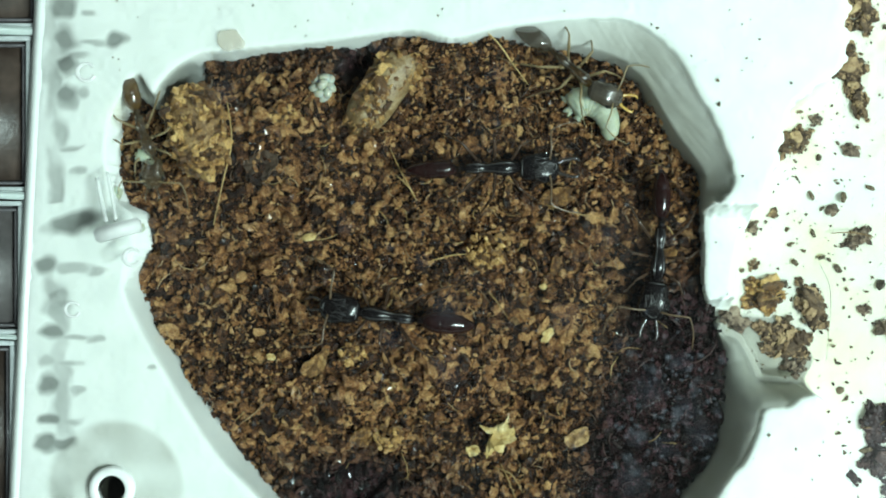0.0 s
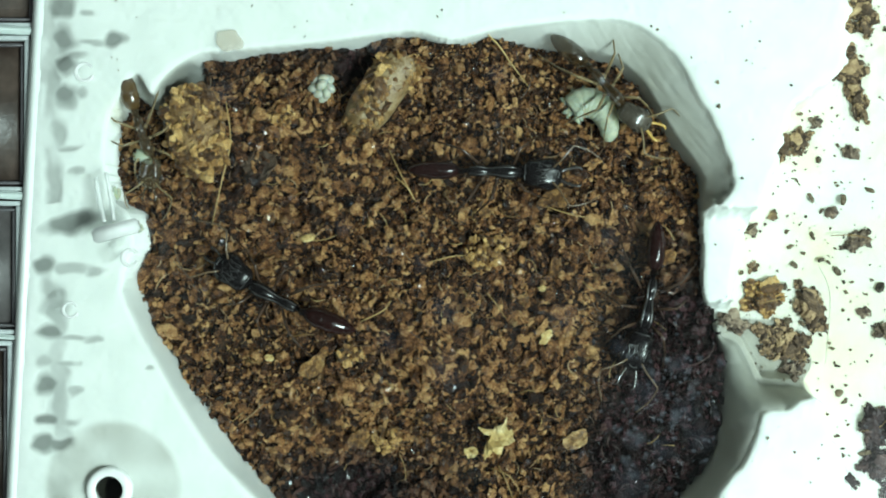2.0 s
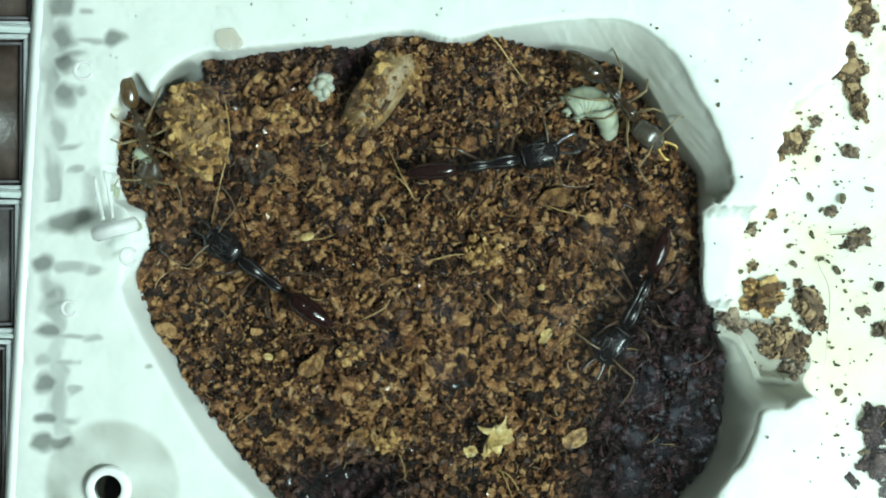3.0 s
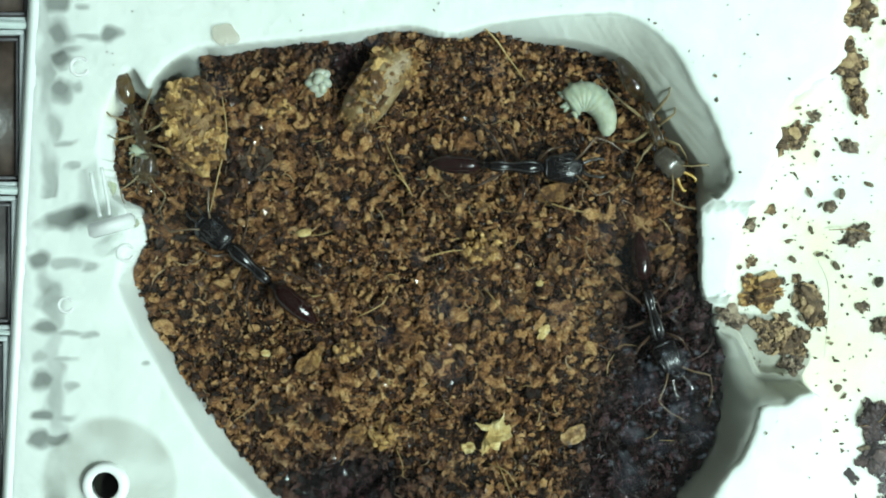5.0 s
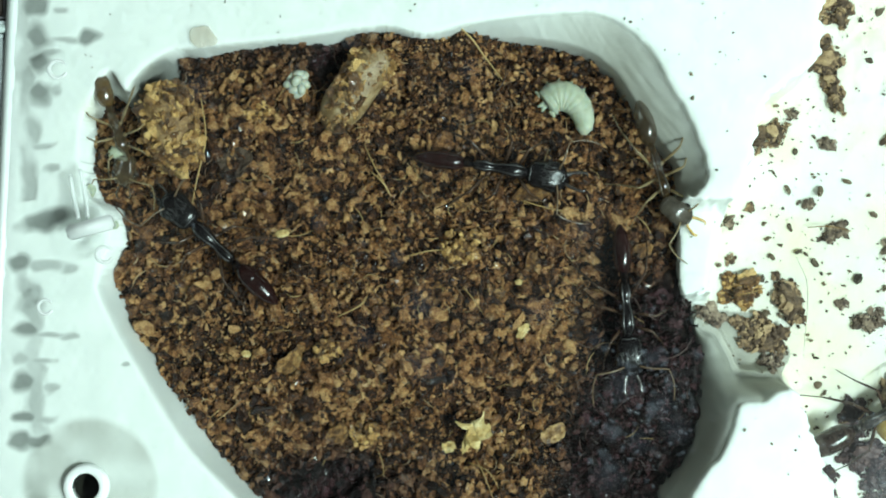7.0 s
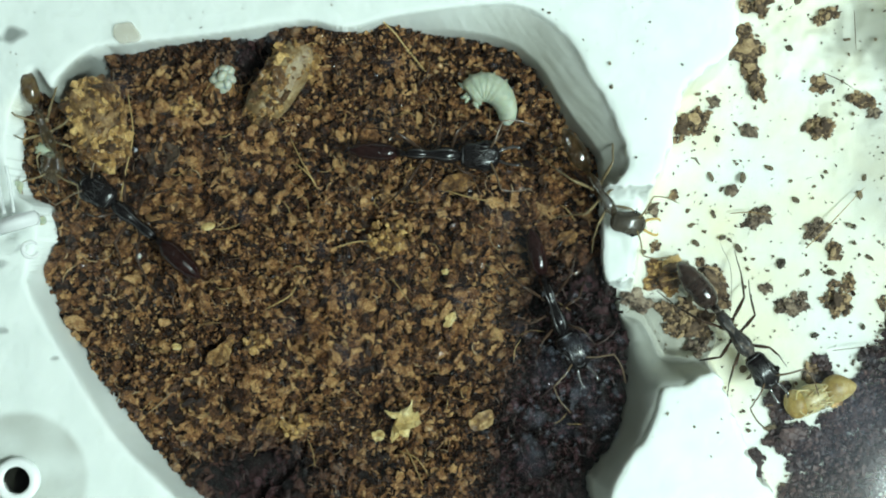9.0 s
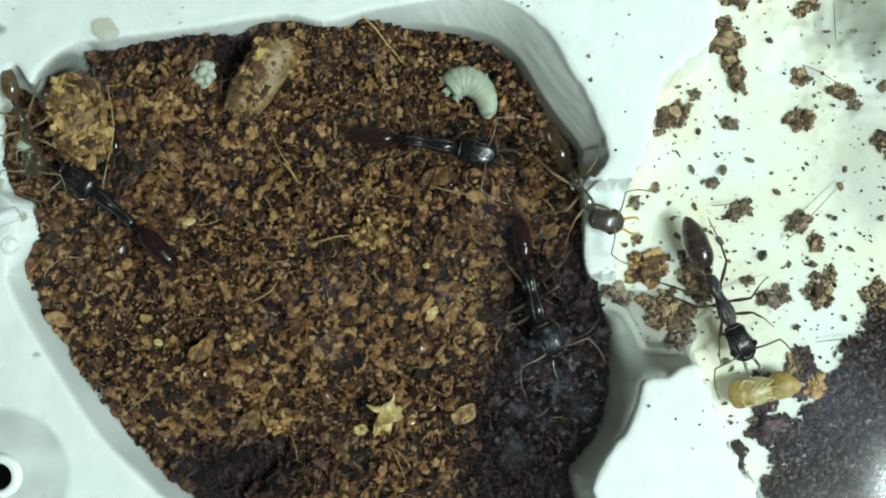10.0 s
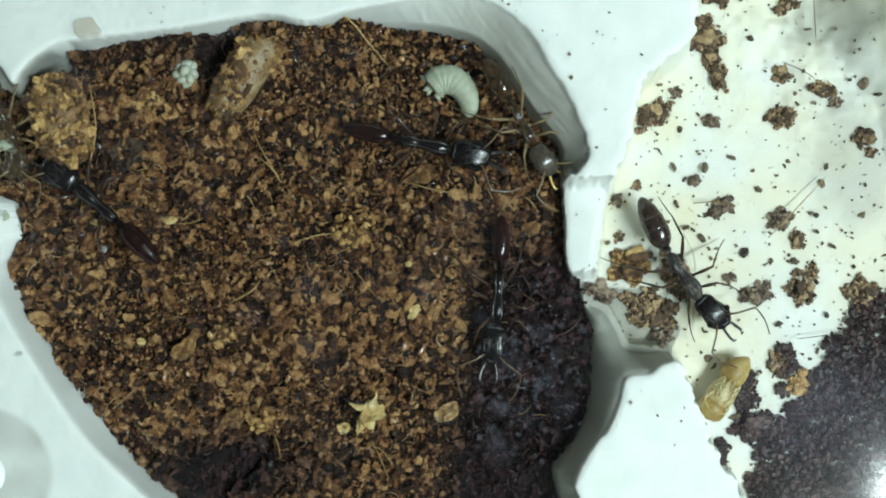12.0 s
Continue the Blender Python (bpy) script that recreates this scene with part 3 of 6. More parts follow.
def plaster_block():
    xs = np.concatenate([np.linspace(-32, 48.5, 900), np.linspace(49, 70, 20)])
    ys = np.concatenate([np.linspace(-45, -23.6, 22), np.linspace(-23, 22, 510), np.linspace(22.6, 45, 22)])
    gx, gy = np.meshgrid(xs, ys)
    # the cast stops at the box's slanting side
    edge = LEFT_EDGE[0][0] + (gy - LEFT_EDGE[0][1]) * (LEFT_EDGE[1][0] - LEFT_EDGE[0][0]) / (LEFT_EDGE[1][1] - LEFT_EDGE[0][1]) + 0.42
    gx = np.where(gx < edge, edge, gx)
    h, dn, da = ground(gx, gy)
    nx, ny = len(xs), len(ys)
    verts = np.stack([gx.ravel(), gy.ravel(), h.ravel()], 1)
    i, j = np.meshgrid(np.arange(nx - 1), np.arange(ny - 1))
    a = (j * nx + i).ravel()
    faces = np.stack([a, a + 1, a + nx + 1, a + nx], 1)
    # skirt and underside give the block its thickness
    ring = np.concatenate([np.arange(nx), np.arange(1, ny) * nx + nx - 1, (ny - 1) * nx + np.arange(nx - 2, -1, -1), np.arange(ny - 2, 0, -1) * nx])
    low = verts[ring].copy()
    low[:, 2] = -12
    base = len(verts)
    k = np.arange(len(ring))
    kn = (k + 1) % len(ring)
    skirt = np.stack([ring[k], base + k, base + kn, ring[kn]], 1)
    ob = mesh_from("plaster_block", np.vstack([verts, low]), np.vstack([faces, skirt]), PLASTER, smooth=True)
    me = ob.data
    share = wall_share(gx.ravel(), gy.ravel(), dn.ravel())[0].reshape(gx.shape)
    # walls turned from the diodes: shade and some damp painted in grey
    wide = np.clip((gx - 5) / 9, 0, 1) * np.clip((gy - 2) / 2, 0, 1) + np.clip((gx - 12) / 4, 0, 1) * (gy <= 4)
    damp_wall_shade = (dn > -0.05) * np.clip(share * 9, 0, 1) * np.clip(wide + 1.5 * bell(gx, gy, (-20.36, 12.44), 2.2), 0, 1)
    damp_wall_shade *= (0.72 + 0.26 * np.clip(share * 1.6, 0, 1)) * (0.9 + 0.1 * lattice(gx, gy, 1.5, 8))
    # upper-left corner and spur darkened further: shade put into the colour
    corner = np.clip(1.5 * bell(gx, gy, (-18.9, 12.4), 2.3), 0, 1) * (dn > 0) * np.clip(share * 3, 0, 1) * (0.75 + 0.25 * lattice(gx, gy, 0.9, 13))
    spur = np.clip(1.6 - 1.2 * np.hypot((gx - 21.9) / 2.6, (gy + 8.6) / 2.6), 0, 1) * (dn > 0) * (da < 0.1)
    smudge_shade = np.concatenate([np.maximum.reduce([shade_dents(gx, gy) * (gx < -19) * 0.74, 0.85 * corner, 0.45 * spur]).ravel(), np.zeros(len(ring))])
    # grey-green soaked patches on the arena floor
    rag = 0.35 * lattice(gx, gy, 1.6, 9) + 0.2 * lattice(gx, gy, 0.6, 10)
    grey = np.clip(2.2 - 2.0 * np.hypot((gx - 40.0) / 3.6, (gy - 14.6) / 3.2) + rag, 0, 1) * 0.62
    grey = np.maximum(grey, np.clip(1.8 - 1.5 * np.hypot((gx - 41.6) / 4.0, (gy - 4.0) / 5.2) + rag, 0, 1) * 0.42) * (da > 0)
    post = np.clip((5.0 - np.hypot(gx - BORE[0], gy - BORE[1])) / 0.5, 0, 1) * (0.4 + 0.22 * lattice(gx, gy, 1.6, 12))
    damp_shade = np.concatenate([np.clip(np.maximum(np.maximum(damp_wall_shade, grey), post), 0, 1).ravel(), np.zeros(len(ring))])
    food = np.concatenate([np.clip(np.clip(da / 0.6, 0, 1) * (0.6 + 0.4 * bell(gx, gy, (25.44, -1.56), 8) + 0.3 * bell(gx, gy, (27, 9), 4)) + 1.6 * bell(gx, gy, (-22.48, 9.44), 0.9), 0, 1).ravel(), np.zeros(len(ring))])
    for key, val in (("damp_shade", damp_shade), ("food", food), ("smudge_shade", smudge_shade)):
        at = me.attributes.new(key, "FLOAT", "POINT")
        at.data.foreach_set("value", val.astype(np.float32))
    return tagged(ob, "white cast plaster nest block with two carved chambers", "plaster nest", kind="structure")


plaster_block()


def soil_height(x, y):
    """Top of the loose soil in the nest chamber, in mm."""
    h = -4.1 + 0.35 * lattice(x, y, 5, 21) + 0.25 * lattice(x, y, 2.2, 22) + 0.14 * lattice(x, y, 0.9, 23)
    h = h - 0.4 * bell(x, y, (16.44, -8.36), 4.4) - 0.5 * bell(x, y, (15.44, -14.36), 4.8) - 1.2 * bell(x, y, (-5.76, -16.36), 4.0)
    h = h - 2.2 * bell(x, y, (-6.24, 13.84), 1.4) - 2.2 * bell(x, y, (-19.76, 11.84), 1.5) - 3.0 * bell(x, y, (-18.64, 12.76), 1.5) + 0.6 * bell(x, y, (-21.76, 6.44), 3)
    h = h - 0.8 * bell(x, y, (16.64, 6.04), 2.0)
    # small pits where crumbs have fallen in
    h = h - 0.75 * np.clip(lattice(x, y, 1.15, 24) - 0.3, 0, 0.5) / 0.5 + 0.3 * np.clip(lattice(x, y, 1.6, 25) - 0.2, 0, 0.6)
    # banked up against the straight upper wall
    return h + 2.5 * np.clip((y - 12.4) / 2.2, 0, 1) * np.clip((x + 18.5) / 2.5, 0, 1) * np.clip((6.5 - x) / 3, 0, 1)


# ---------------------------------------------------------------- loose grains
def pebble(sub):
    bm = bmesh.new()
    bmesh.ops.create_icosphere(bm, subdivisions=sub, radius=1)
    v = np.array([p.co[:] for p in bm.verts])
    f = np.array([[q.index for q in p.verts] for p in bm.faces])
    bm.free()
    return v, f


PEBBLE_LARGE, PEBBLE_FINE, PEBBLE_COARSE = pebble(3), pebble(2), pebble(1)


def grains(name, where, sizes, material, seed, shape=PEBBLE_FINE, flat=(0.45, 1.0), rough=0.22, damp_shade=None, press=1.0):
    """Crumbs, each at its own place, turn, size and shape, joined in one mesh."""
    rs = np.random.RandomState(seed)
    v0, f0 = shape
    n, k = len(where), len(v0)
    q = rs.normal(size=(n, 4))
    q /= np.linalg.norm(q, axis=1)[:, None]
    w, x, y, z = q.T
    rot = np.stack([1 - 2 * (y * y + z * z), 2 * (x * y - z * w), 2 * (x * z + y * w), 2 * (x * y + z * w), 1 - 2 * (x * x + z * z),
                    2 * (y * z - x * w), 2 * (x * z - y * w), 2 * (y * z + x * w), 1 - 2 * (x * x + y * y)], 1).reshape(n, 3, 3)
    stretch = np.stack([rs.uniform(0.75, 1.25, n), rs.uniform(0.6, 1.0, n), rs.uniform(*flat, n)], 1)
    # lumps: a few random planes push the shell in and out
    ways = rs.normal(size=(n, 5, 3))
    ways /= np.linalg.norm(ways, axis=2)[:, :, None]
    lump = np.einsum("nij,kj->nik", ways, v0)
    push = 1 + rough * np.sin(2.6 * lump + rs.uniform(0, 6, (n, 5, 1))).sum(1) * 0.7 + rough * 0.8 * rs.uniform(-1, 1, (n, k))
    # broken faces: a few planes cut each crumb flat
    cut = rs.uniform(0.45, 0.85, (n, 5, 1))
    push = push * np.where(lump > cut, cut / np.maximum(lump, 0.05), 1).min(1)
    v = v0[None] * push[:, :, None] * stretch[:, None]
    v = np.einsum("nij,nkj->nki", rot, v) * np.asarray(sizes)[:, None, None] * np.array([1, 1, press]) + np.asarray(where)[:, None]
    f = f0[None] + (np.arange(n) * k)[:, None, None]
    ob = mesh_from(name, v.reshape(-1, 3), f.reshape(-1, 3), material)
    if damp_shade is not None:
        at = ob.data.attributes.new("damp_shade", "FLOAT", "POINT")
        at.data.foreach_set("value", np.repeat(damp_shade, k).astype(np.float32))
    return ob


def scatter_in(outline, n, seed, margin, box):
    rs = np.random.RandomState(seed)
    x, y = rs.uniform(box[0], box[1], n), rs.uniform(box[2], box[3], n)
    ok = inside_distance(x, y, outline) > margin
    return x[ok], y[ok]


def damp_soil_shade(x, y):
    """Where shade and damp are painted into the soil: the corner by the east wall, the sunken front and the foot of the
    upper wall.
    """
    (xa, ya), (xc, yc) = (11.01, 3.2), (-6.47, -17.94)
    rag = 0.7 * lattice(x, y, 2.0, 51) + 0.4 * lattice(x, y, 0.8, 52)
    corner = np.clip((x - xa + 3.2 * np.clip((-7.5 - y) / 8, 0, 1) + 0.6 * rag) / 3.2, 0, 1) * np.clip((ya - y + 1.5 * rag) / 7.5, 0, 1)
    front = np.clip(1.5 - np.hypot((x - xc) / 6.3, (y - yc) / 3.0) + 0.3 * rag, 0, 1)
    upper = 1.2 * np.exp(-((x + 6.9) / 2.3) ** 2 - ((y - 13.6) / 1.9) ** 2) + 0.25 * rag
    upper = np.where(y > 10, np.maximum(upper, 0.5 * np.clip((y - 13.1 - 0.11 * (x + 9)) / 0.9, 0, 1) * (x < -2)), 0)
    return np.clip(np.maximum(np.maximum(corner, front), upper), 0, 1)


def soil():
    rs = np.random.RandomState(5)
    xs, ys = np.linspace(-26, 22, 190), np.linspace(-24, 17, 165)
    gx, gy = np.meshgrid(xs, ys)
    h = soil_height(gx, gy) - 0.38 + 0.2 * lattice(gx, gy, 0.5, 31)
    nx = len(xs)
    i, j = np.meshgrid(np.arange(nx - 1), np.arange(len(ys) - 1))
    a = (j * nx + i).ravel()
    faces = np.stack([a, a + 1, a + nx + 1, a + nx], 1)
    d = inside_distance(gx, gy, FOOT).reshape(gx.shape).ravel()
    faces = faces[(d[faces] > -0.6).all(1)]
    bed = mesh_from("soil_bed", np.stack([gx.ravel(), gy.ravel(), h.ravel()], 1), faces, SOIL_BED, smooth=True)
    bed.data.attributes.new("damp_shade", "FLOAT", "POINT").data.foreach_set("value", damp_soil_shade(gx, gy).ravel().astype(np.float32))
    tagged(bed, "dark damp coconut-fibre soil filling the nest chamber, crevice shade in its colour", "soil", kind="stuff")
    box = (-26, 22, -24, 17)
    x, y = scatter_in(FOOT, 34000, 6, -0.25, box)
    g, _, _ = ground(x, y)
    top = soil_height(x, y)
    ok = g < top + 0.15
    x, y, top = x[ok], y[ok], top[ok]
    n = len(x)
    size = np.clip(rs.lognormal(math.log(0.27), 0.4, n), 0.12, 0.62)
    size *= 0.62 + 0.38 * np.clip((lattice(x, y, 7, 33) + 0.7), 0, 1.2)
    where = np.stack([x, y, top - 0.16 + rs.uniform(-0.45, 0.38, n)], 1)
    tagged(grains("soil_grains", where, size, SOIL, 7, flat=(0.3, 0.95), rough=0.42, damp_shade=damp_soil_shade(x, y)),
           "crumbly brown and tan coconut-fibre soil grains", "soil", kind="stuff")
    x, y = scatter_in(FOOT, 17000, 8, -0.25, box)
    g, _, _ = ground(x, y)
    top = soil_height(x, y)
    ok = g < top + 0.2
    x, y, top = x[ok], y[ok], top[ok]
    where = np.stack([x, y, top + rs.uniform(-0.2, 0.25, len(x))], 1)
    tagged(grains("soil_dust", where, rs.uniform(0.07, 0.21, len(x)), SOIL, 9, PEBBLE_COARSE, flat=(0.25, 0.8), rough=0.4, damp_shade=damp_soil_shade(x, y)),
           "fine brown crumbs between the soil grains", "soil", kind="stuff")
    # coarse lumps of pressed fibre among the crumbs
    x, y = scatter_in(FOOT, 330, 61, 0.9, box)
    where = np.stack([x, y, soil_height(x, y) - 0.1 + rs.uniform(-0.2, 0.1, len(x))], 1)
    tagged(grains("soil_lumps", where, np.clip(rs.lognormal(math.log(0.5), 0.3, len(x)), 0.3, 0.95), SOIL, 62, PEBBLE_LARGE, flat=(0.35, 0.7), rough=0.3, damp_shade=damp_soil_shade(x, y)),
           "coarse rough lumps of pressed coconut fibre in the soil", "soil", kind="stuff")
    # short curled hairs of coir, past counting
    x, y = scatter_in(FOOT, 1150, 63, 0.4, box)
    top = soil_height(x, y)
    wet_shade = damp_soil_shade(x, y)
    n, m, sides = len(x), 7, 4
    way, bend, long = rs.uniform(0, 2 * PI, n), rs.uniform(-2.6, 2.6, n), rs.lognormal(math.log(1.0), 0.45, n)
    thick, rise = rs.uniform(0.022, 0.055, n), rs.uniform(-0.12, 0.3, n)
    verts = np.zeros((n, m, sides, 3))
    px, py = x.copy(), y.copy()
    for k in range(m):
        s = k / (m - 1)
        turn = way + bend * s
        r = thick * (1 - 0.6 * abs(2 * s - 1) ** 2)
        for q in range(sides):
            c, d = math.cos(q * PI / 2), math.sin(q * PI / 2)
            verts[:, k, q] = np.stack([px - np.sin(turn) * r * c, py + np.cos(turn) * r * c, top + 0.22 + rise * math.sin(PI * s) + r * d], 1)
        px, py = px + np.cos(turn) * long / m, py + np.sin(turn) * long / m
    base = (np.arange(n) * m * sides)[:, None]
    ring = np.array([[k * sides + q, k * sides + (q + 1) % sides, (k + 1) * sides + (q + 1) % sides, (k + 1) * sides + q] for k in range(m - 1) for q in range(sides)])
    hairs = mesh_from("coir_hairs", verts.reshape(-1, 3), (ring[None] + base[:, :, None]).reshape(-1, 4), COIR, smooth=True)
    hairs.data.attributes.new("damp_shade", "FLOAT", "POINT").data.foreach_set("value", np.repeat(wet_shade, m * sides).astype(np.float32))
    tagged(hairs, "short curled brown coir hairs lying in the soil", "fibres", kind="stuff")


soil()


def floor_crumbs():
    """Dark crumbs on the arena floor and specks on the plaster rim, past counting."""
    rs = np.random.RandomState(14)
    x, y = scatter_in(ARENA, 1350, 15, 0.4, (19, 48, -26, 22))
    g, _, _ = ground(x, y)
    size = np.clip(rs.lognormal(math.log(0.095), 0.6, len(x)), 0.05, 0.32)
    tagged(grains("floor_crumbs", np.stack([x, y, g + size * 0.5], 1), size, SPECK, 16, PEBBLE_FINE, rough=0.4), "dark crumbs strewn on the pale arena floor",
           "crumbs", kind="stuff")
    x, y = rs.uniform(-24, 30, 400), rs.uniform(-20, 17.6, 400)
    keep = (inside_distance(x, y, NEST) < -0.1) & (inside_distance(x, y, NEST) > -7) & (inside_distance(x, y, ARENA) < -0.2)
    keep &= (y > 12) | (x > 18) | (rs.uniform(size=400) < 0.06)
    x, y = x[keep][:130], y[keep][:130]
    g, _, _ = ground(x, y)
    size = np.clip(rs.lognormal(math.log(0.085), 0.4, len(x)), 0.05, 0.2)
    tagged(grains("rim_specks", np.stack([x, y, g + size * 0.4], 1), size, SPECK, 17, PEBBLE_COARSE), "tiny dark droppings on the white plaster rim",
           "specks", kind="stuff")
    # the heap of dark soil in the arena's far corner
    x, y = scatter_in(ARENA, 20000, 18, 0.1, (28, 50, -28, 2))
    front = inside_distance(x, y, spline([(32.49, -20.88), (33.99, -17.46), (36.12, -15.11), (37.91, -11.70), (39.54, -9.35), (42.10, -6.36),
                                          (44.66, -5.08), (51.92, -6.79), (51.92, -28.14), (33.13, -28.14), (32.49, -20.88)], 5))
    edge = front + 1.1 * lattice(x, y, 1.6, 41)
    ok = edge > 0
    x, y, edge = x[ok], y[ok], edge[ok]
    n = len(x)
    size = np.clip(rs.lognormal(math.log(0.19), 0.45, n), 0.08, 0.6)
    z = ground(x, y)[0] + np.clip(edge * 0.35, 0, 1.2) * rs.uniform(0.2, 1.0, n) + 0.1
    tagged(grains("soil_heap", np.stack([x, y, z], 1), size, HEAP, 19, PEBBLE_COARSE, rough=0.35), "heap of dark purplish-brown damp soil on the arena floor",
           "soil", kind="stuff")


floor_crumbs()


def debris_clump(centre, reach, seed, count, tone=DEBRIS, squash=(1.0, 1.0), turn=0.0, label="brown clump of soil crumbs and frass"):
    """A small pile of crumbs that stick together."""
    rs = np.random.RandomState(seed)
    count = int(count * 6)
    r, a = reach * np.sqrt(rs.uniform(0, 1, count)), rs.uniform(0, 2 * PI, count)
    r *= 0.75 + 0.35 * np.sin(3 * a + seed) * np.sin(2 * a + 1.7 * seed)
    u, v = r * np.cos(a) * squash[0], r * np.sin(a) * squash[1]
    x, y = u * math.cos(turn) - v * math.sin(turn), u * math.sin(turn) + v * math.cos(turn)
    g = ground(centre[0] + x, centre[1] + y)[0] - centre[2]
    size = np.clip(rs.lognormal(math.log(0.075 * min(1, reach) + 0.035), 0.5, count), 0.035, 0.3)
    core = count // 12
    size[:core] = rs.uniform(0.13, 0.27, core) * min(1.2, reach)
    size[:5] = rs.uniform(0.2, 0.42, 5) * reach
    x[:5], y[:5], r[:5] = x[:5] * 0.6, y[:5] * 0.6, r[:5] * 0.6
    z = g + size * 0.3 + np.clip(1 - r / reach, 0, 1) * min(reach, 1.2) * 0.5 * rs.uniform(0, 1, count)
    where = np.stack([x, y, z], 1)
    ob = grains("debris_clump", where[5:], size[5:], tone, seed, PEBBLE_COARSE, rough=0.34, press=0.6)
    chunks = grains("chunks", where[:5], size[:5], tone, seed + 1, PEBBLE_LARGE, rough=0.3, press=0.6)
    chunks.parent = ob
    ob.location = [c * MM for c in centre]
    return tagged(ob, label, "debris", "debris on the arena floor")


def all_debris():
    spots = [((30.41, 13.97, -5.50), 1.6, 150, (0.9, 1.2), 0.5), ((31.34, 11.30, -5.50), 1.3, 90, (0.6, 1.9), 0.3), ((31.68, 17.67, -5.50), 1.7, 140, (0.9, 1.2), 0.4),
             ((28.29, 9.71, -5.80), 0.55, 26, (1, 1), 0), ((26.58, 8.25, -5.50), 1.55, 80, (1.35, 0.75), 0.6), ((30.77, 13.82, -5.50), 1.6, 90, (1.2, 0.9), -0.6), ((27.31, 8.56, -5.80), 0.5, 20, (1, 1), 0),
             ((30.72, 7.54, -5.80), 0.8, 34, (1.2, 0.7), -0.3), ((29.36, 2.94, -5.80), 0.55, 24, (1, 0.9), 0), ((24.97, 2.68, -5.50), 0.5, 18, (0.8, 1), 0),
             ((23.49, -1.23, -5.50), 0.5, 18, (1, 1), 0), ((23.49, 1.53, -5.50), 0.6, 20, (0.7, 1.2), 0), ((31.44, 0.89, -5.80), 1.1, 48, (1.4, 0.7), 0.5),
             ((24.33, -3.34, -5.00), 1.9, 150, (1, 0.9), 0), ((25.91, -6.69, -4.60), 2.2, 190, (1.3, 0.8), -0.4), ((21.71, -5.22, -4.60), 1.2, 70, (1.4, 0.7), -0.3),
             ((26.36, -8.86, -4.40), 0.9, 50, (1.3, 0.8), 0), ((27.72, -4.42, -5.60), 2.0, 130, (0.62, 1.3), 0.43), ((31.78, -4.64, -5.80), 0.6, 24, (1.2, 0.8), 0)]
    late = [((36.27, 7.48, -5.80), 1.15, 70, (1.2, 0.9), 0), ((36.54, 10.91, -5.60), 0.9, 45, (1, 1), 0), ((39.77, 9.65, -5.00), 1.0, 50, (1.4, 0.7), -0.2),
            ((40.60, 8.73, -5.00), 0.6, 26, (1.2, 0.8), 0), ((42.58, 5.96, -5.40), 1.0, 50, (1, 1), 0), ((42.97, 4.74, -5.40), 0.55, 22, (1, 1), 0),
            ((35.71, -0.20, -5.80), 1.1, 64, (1.1, 0.9), 0.4), ((37.05, -1.84, -5.80), 0.85, 40, (0.8, 1.2), 0), ((33.66, -6.06, -5.80), 1.2, 64, (1.3, 0.7), 0),
            ((37.35, -5.74, -5.80), 1.4, 70, (1, 1.2), 0), ((38.27, -4.25, -5.80), 0.7, 30, (0.8, 1.2), 0), ((34.77, -5.23, -5.80), 0.5, 18, (0.8, 1.2), 0),
            ((42.10, -6.09, -5.80), 1.6, 90, (1, 1.3), 0.2), ((35.39, -11.05, -5.60), 1.1, 60, (0.9, 1.1), 0), ((36.93, 16.30, -5.60), 0.9, 44, (1.5, 0.7), 0.4)]
    dark = [((32.52, -13.12, -5.60), 1.7, 110, (0.8, 1.3), 0.1), ((35.54, -13.21, -5.60), 0.7, 30, (1, 1), 0), ((33.07, -16.14, -5.60), 1.9, 120, (1.2, 0.8), 0),
            ((30.65, -17.79, -5.60), 1.1, 50, (1, 1), 0), ((35.87, -16.23, -5.60), 0.9, 40, (1, 1), 0), ((36.24, -11.51, -5.60), 0.9, 40, (1.2, 0.8), 0.5),
            ((36.06, -10.43, -5.60), 1.0, 50, (1, 1), 0)]
    for k, (c, reach, count, squash, turn) in enumerate(dark):
        debris_clump(c, reach, 170 + k, count, HEAP, squash, turn, "dark damp soil crumbs beside the heap")
    GREYED = (3, 7, 8, 11, 12, 15, 16, 18, 22, 25, 27, 30)
    for k, (c, reach, count, squash, turn) in enumerate(spots + late):
        debris_clump(c, reach, 100 + k, count, COAT if k == 13 else GREY_DEBRIS if k in GREYED else DEBRIS, squash, turn)
    debris_clump((36.94, -12.75, -4.90), 1.25, 160, 80, GOLD, (1.2, 0.9), 0.4, "golden-tan clump of dry crumbs on the arena floor")


all_debris()


# ---------------------------------------------------------------- lid, box edge, table
def slab(bm, x0, x1, y0, y1, z0, z1, bevel=0.0):
    bmesh.ops.create_cube(bm, size=1, matrix=Matrix.Translation(((x0 + x1) / 2, (y0 + y1) / 2, (z0 + z1) / 2)) @ Matrix.Diagonal((x1 - x0, y1 - y0, z1 - z0, 1)))
    if bevel:
        bmesh.ops.bevel(bm, geom=bm.edges[:], offset=bevel, segments=2, affect="EDGES")
    return bm


def lid():
    ob = thing("lid", (0, 0, 0), "clear flat plastic lid with moulded marks over the plaster nest", "lid")
    sheet = part("sheet", slab(bmesh.new(), -60, 69, -44, 44, 0.35, 2.2), LID, ob, smooth=False)
    sheet.visible_shadow = False
    return ob


LID_THING = lid()


def table():
    bm = slab(bmesh.new(), -400, 400, -400, 400, -42, -14.0, 1.5)
    return tagged(part("table", bm, TABLE_WOOD, smooth=False), "dark brown wooden table top under the nest box", "table", kind="structure")


table()


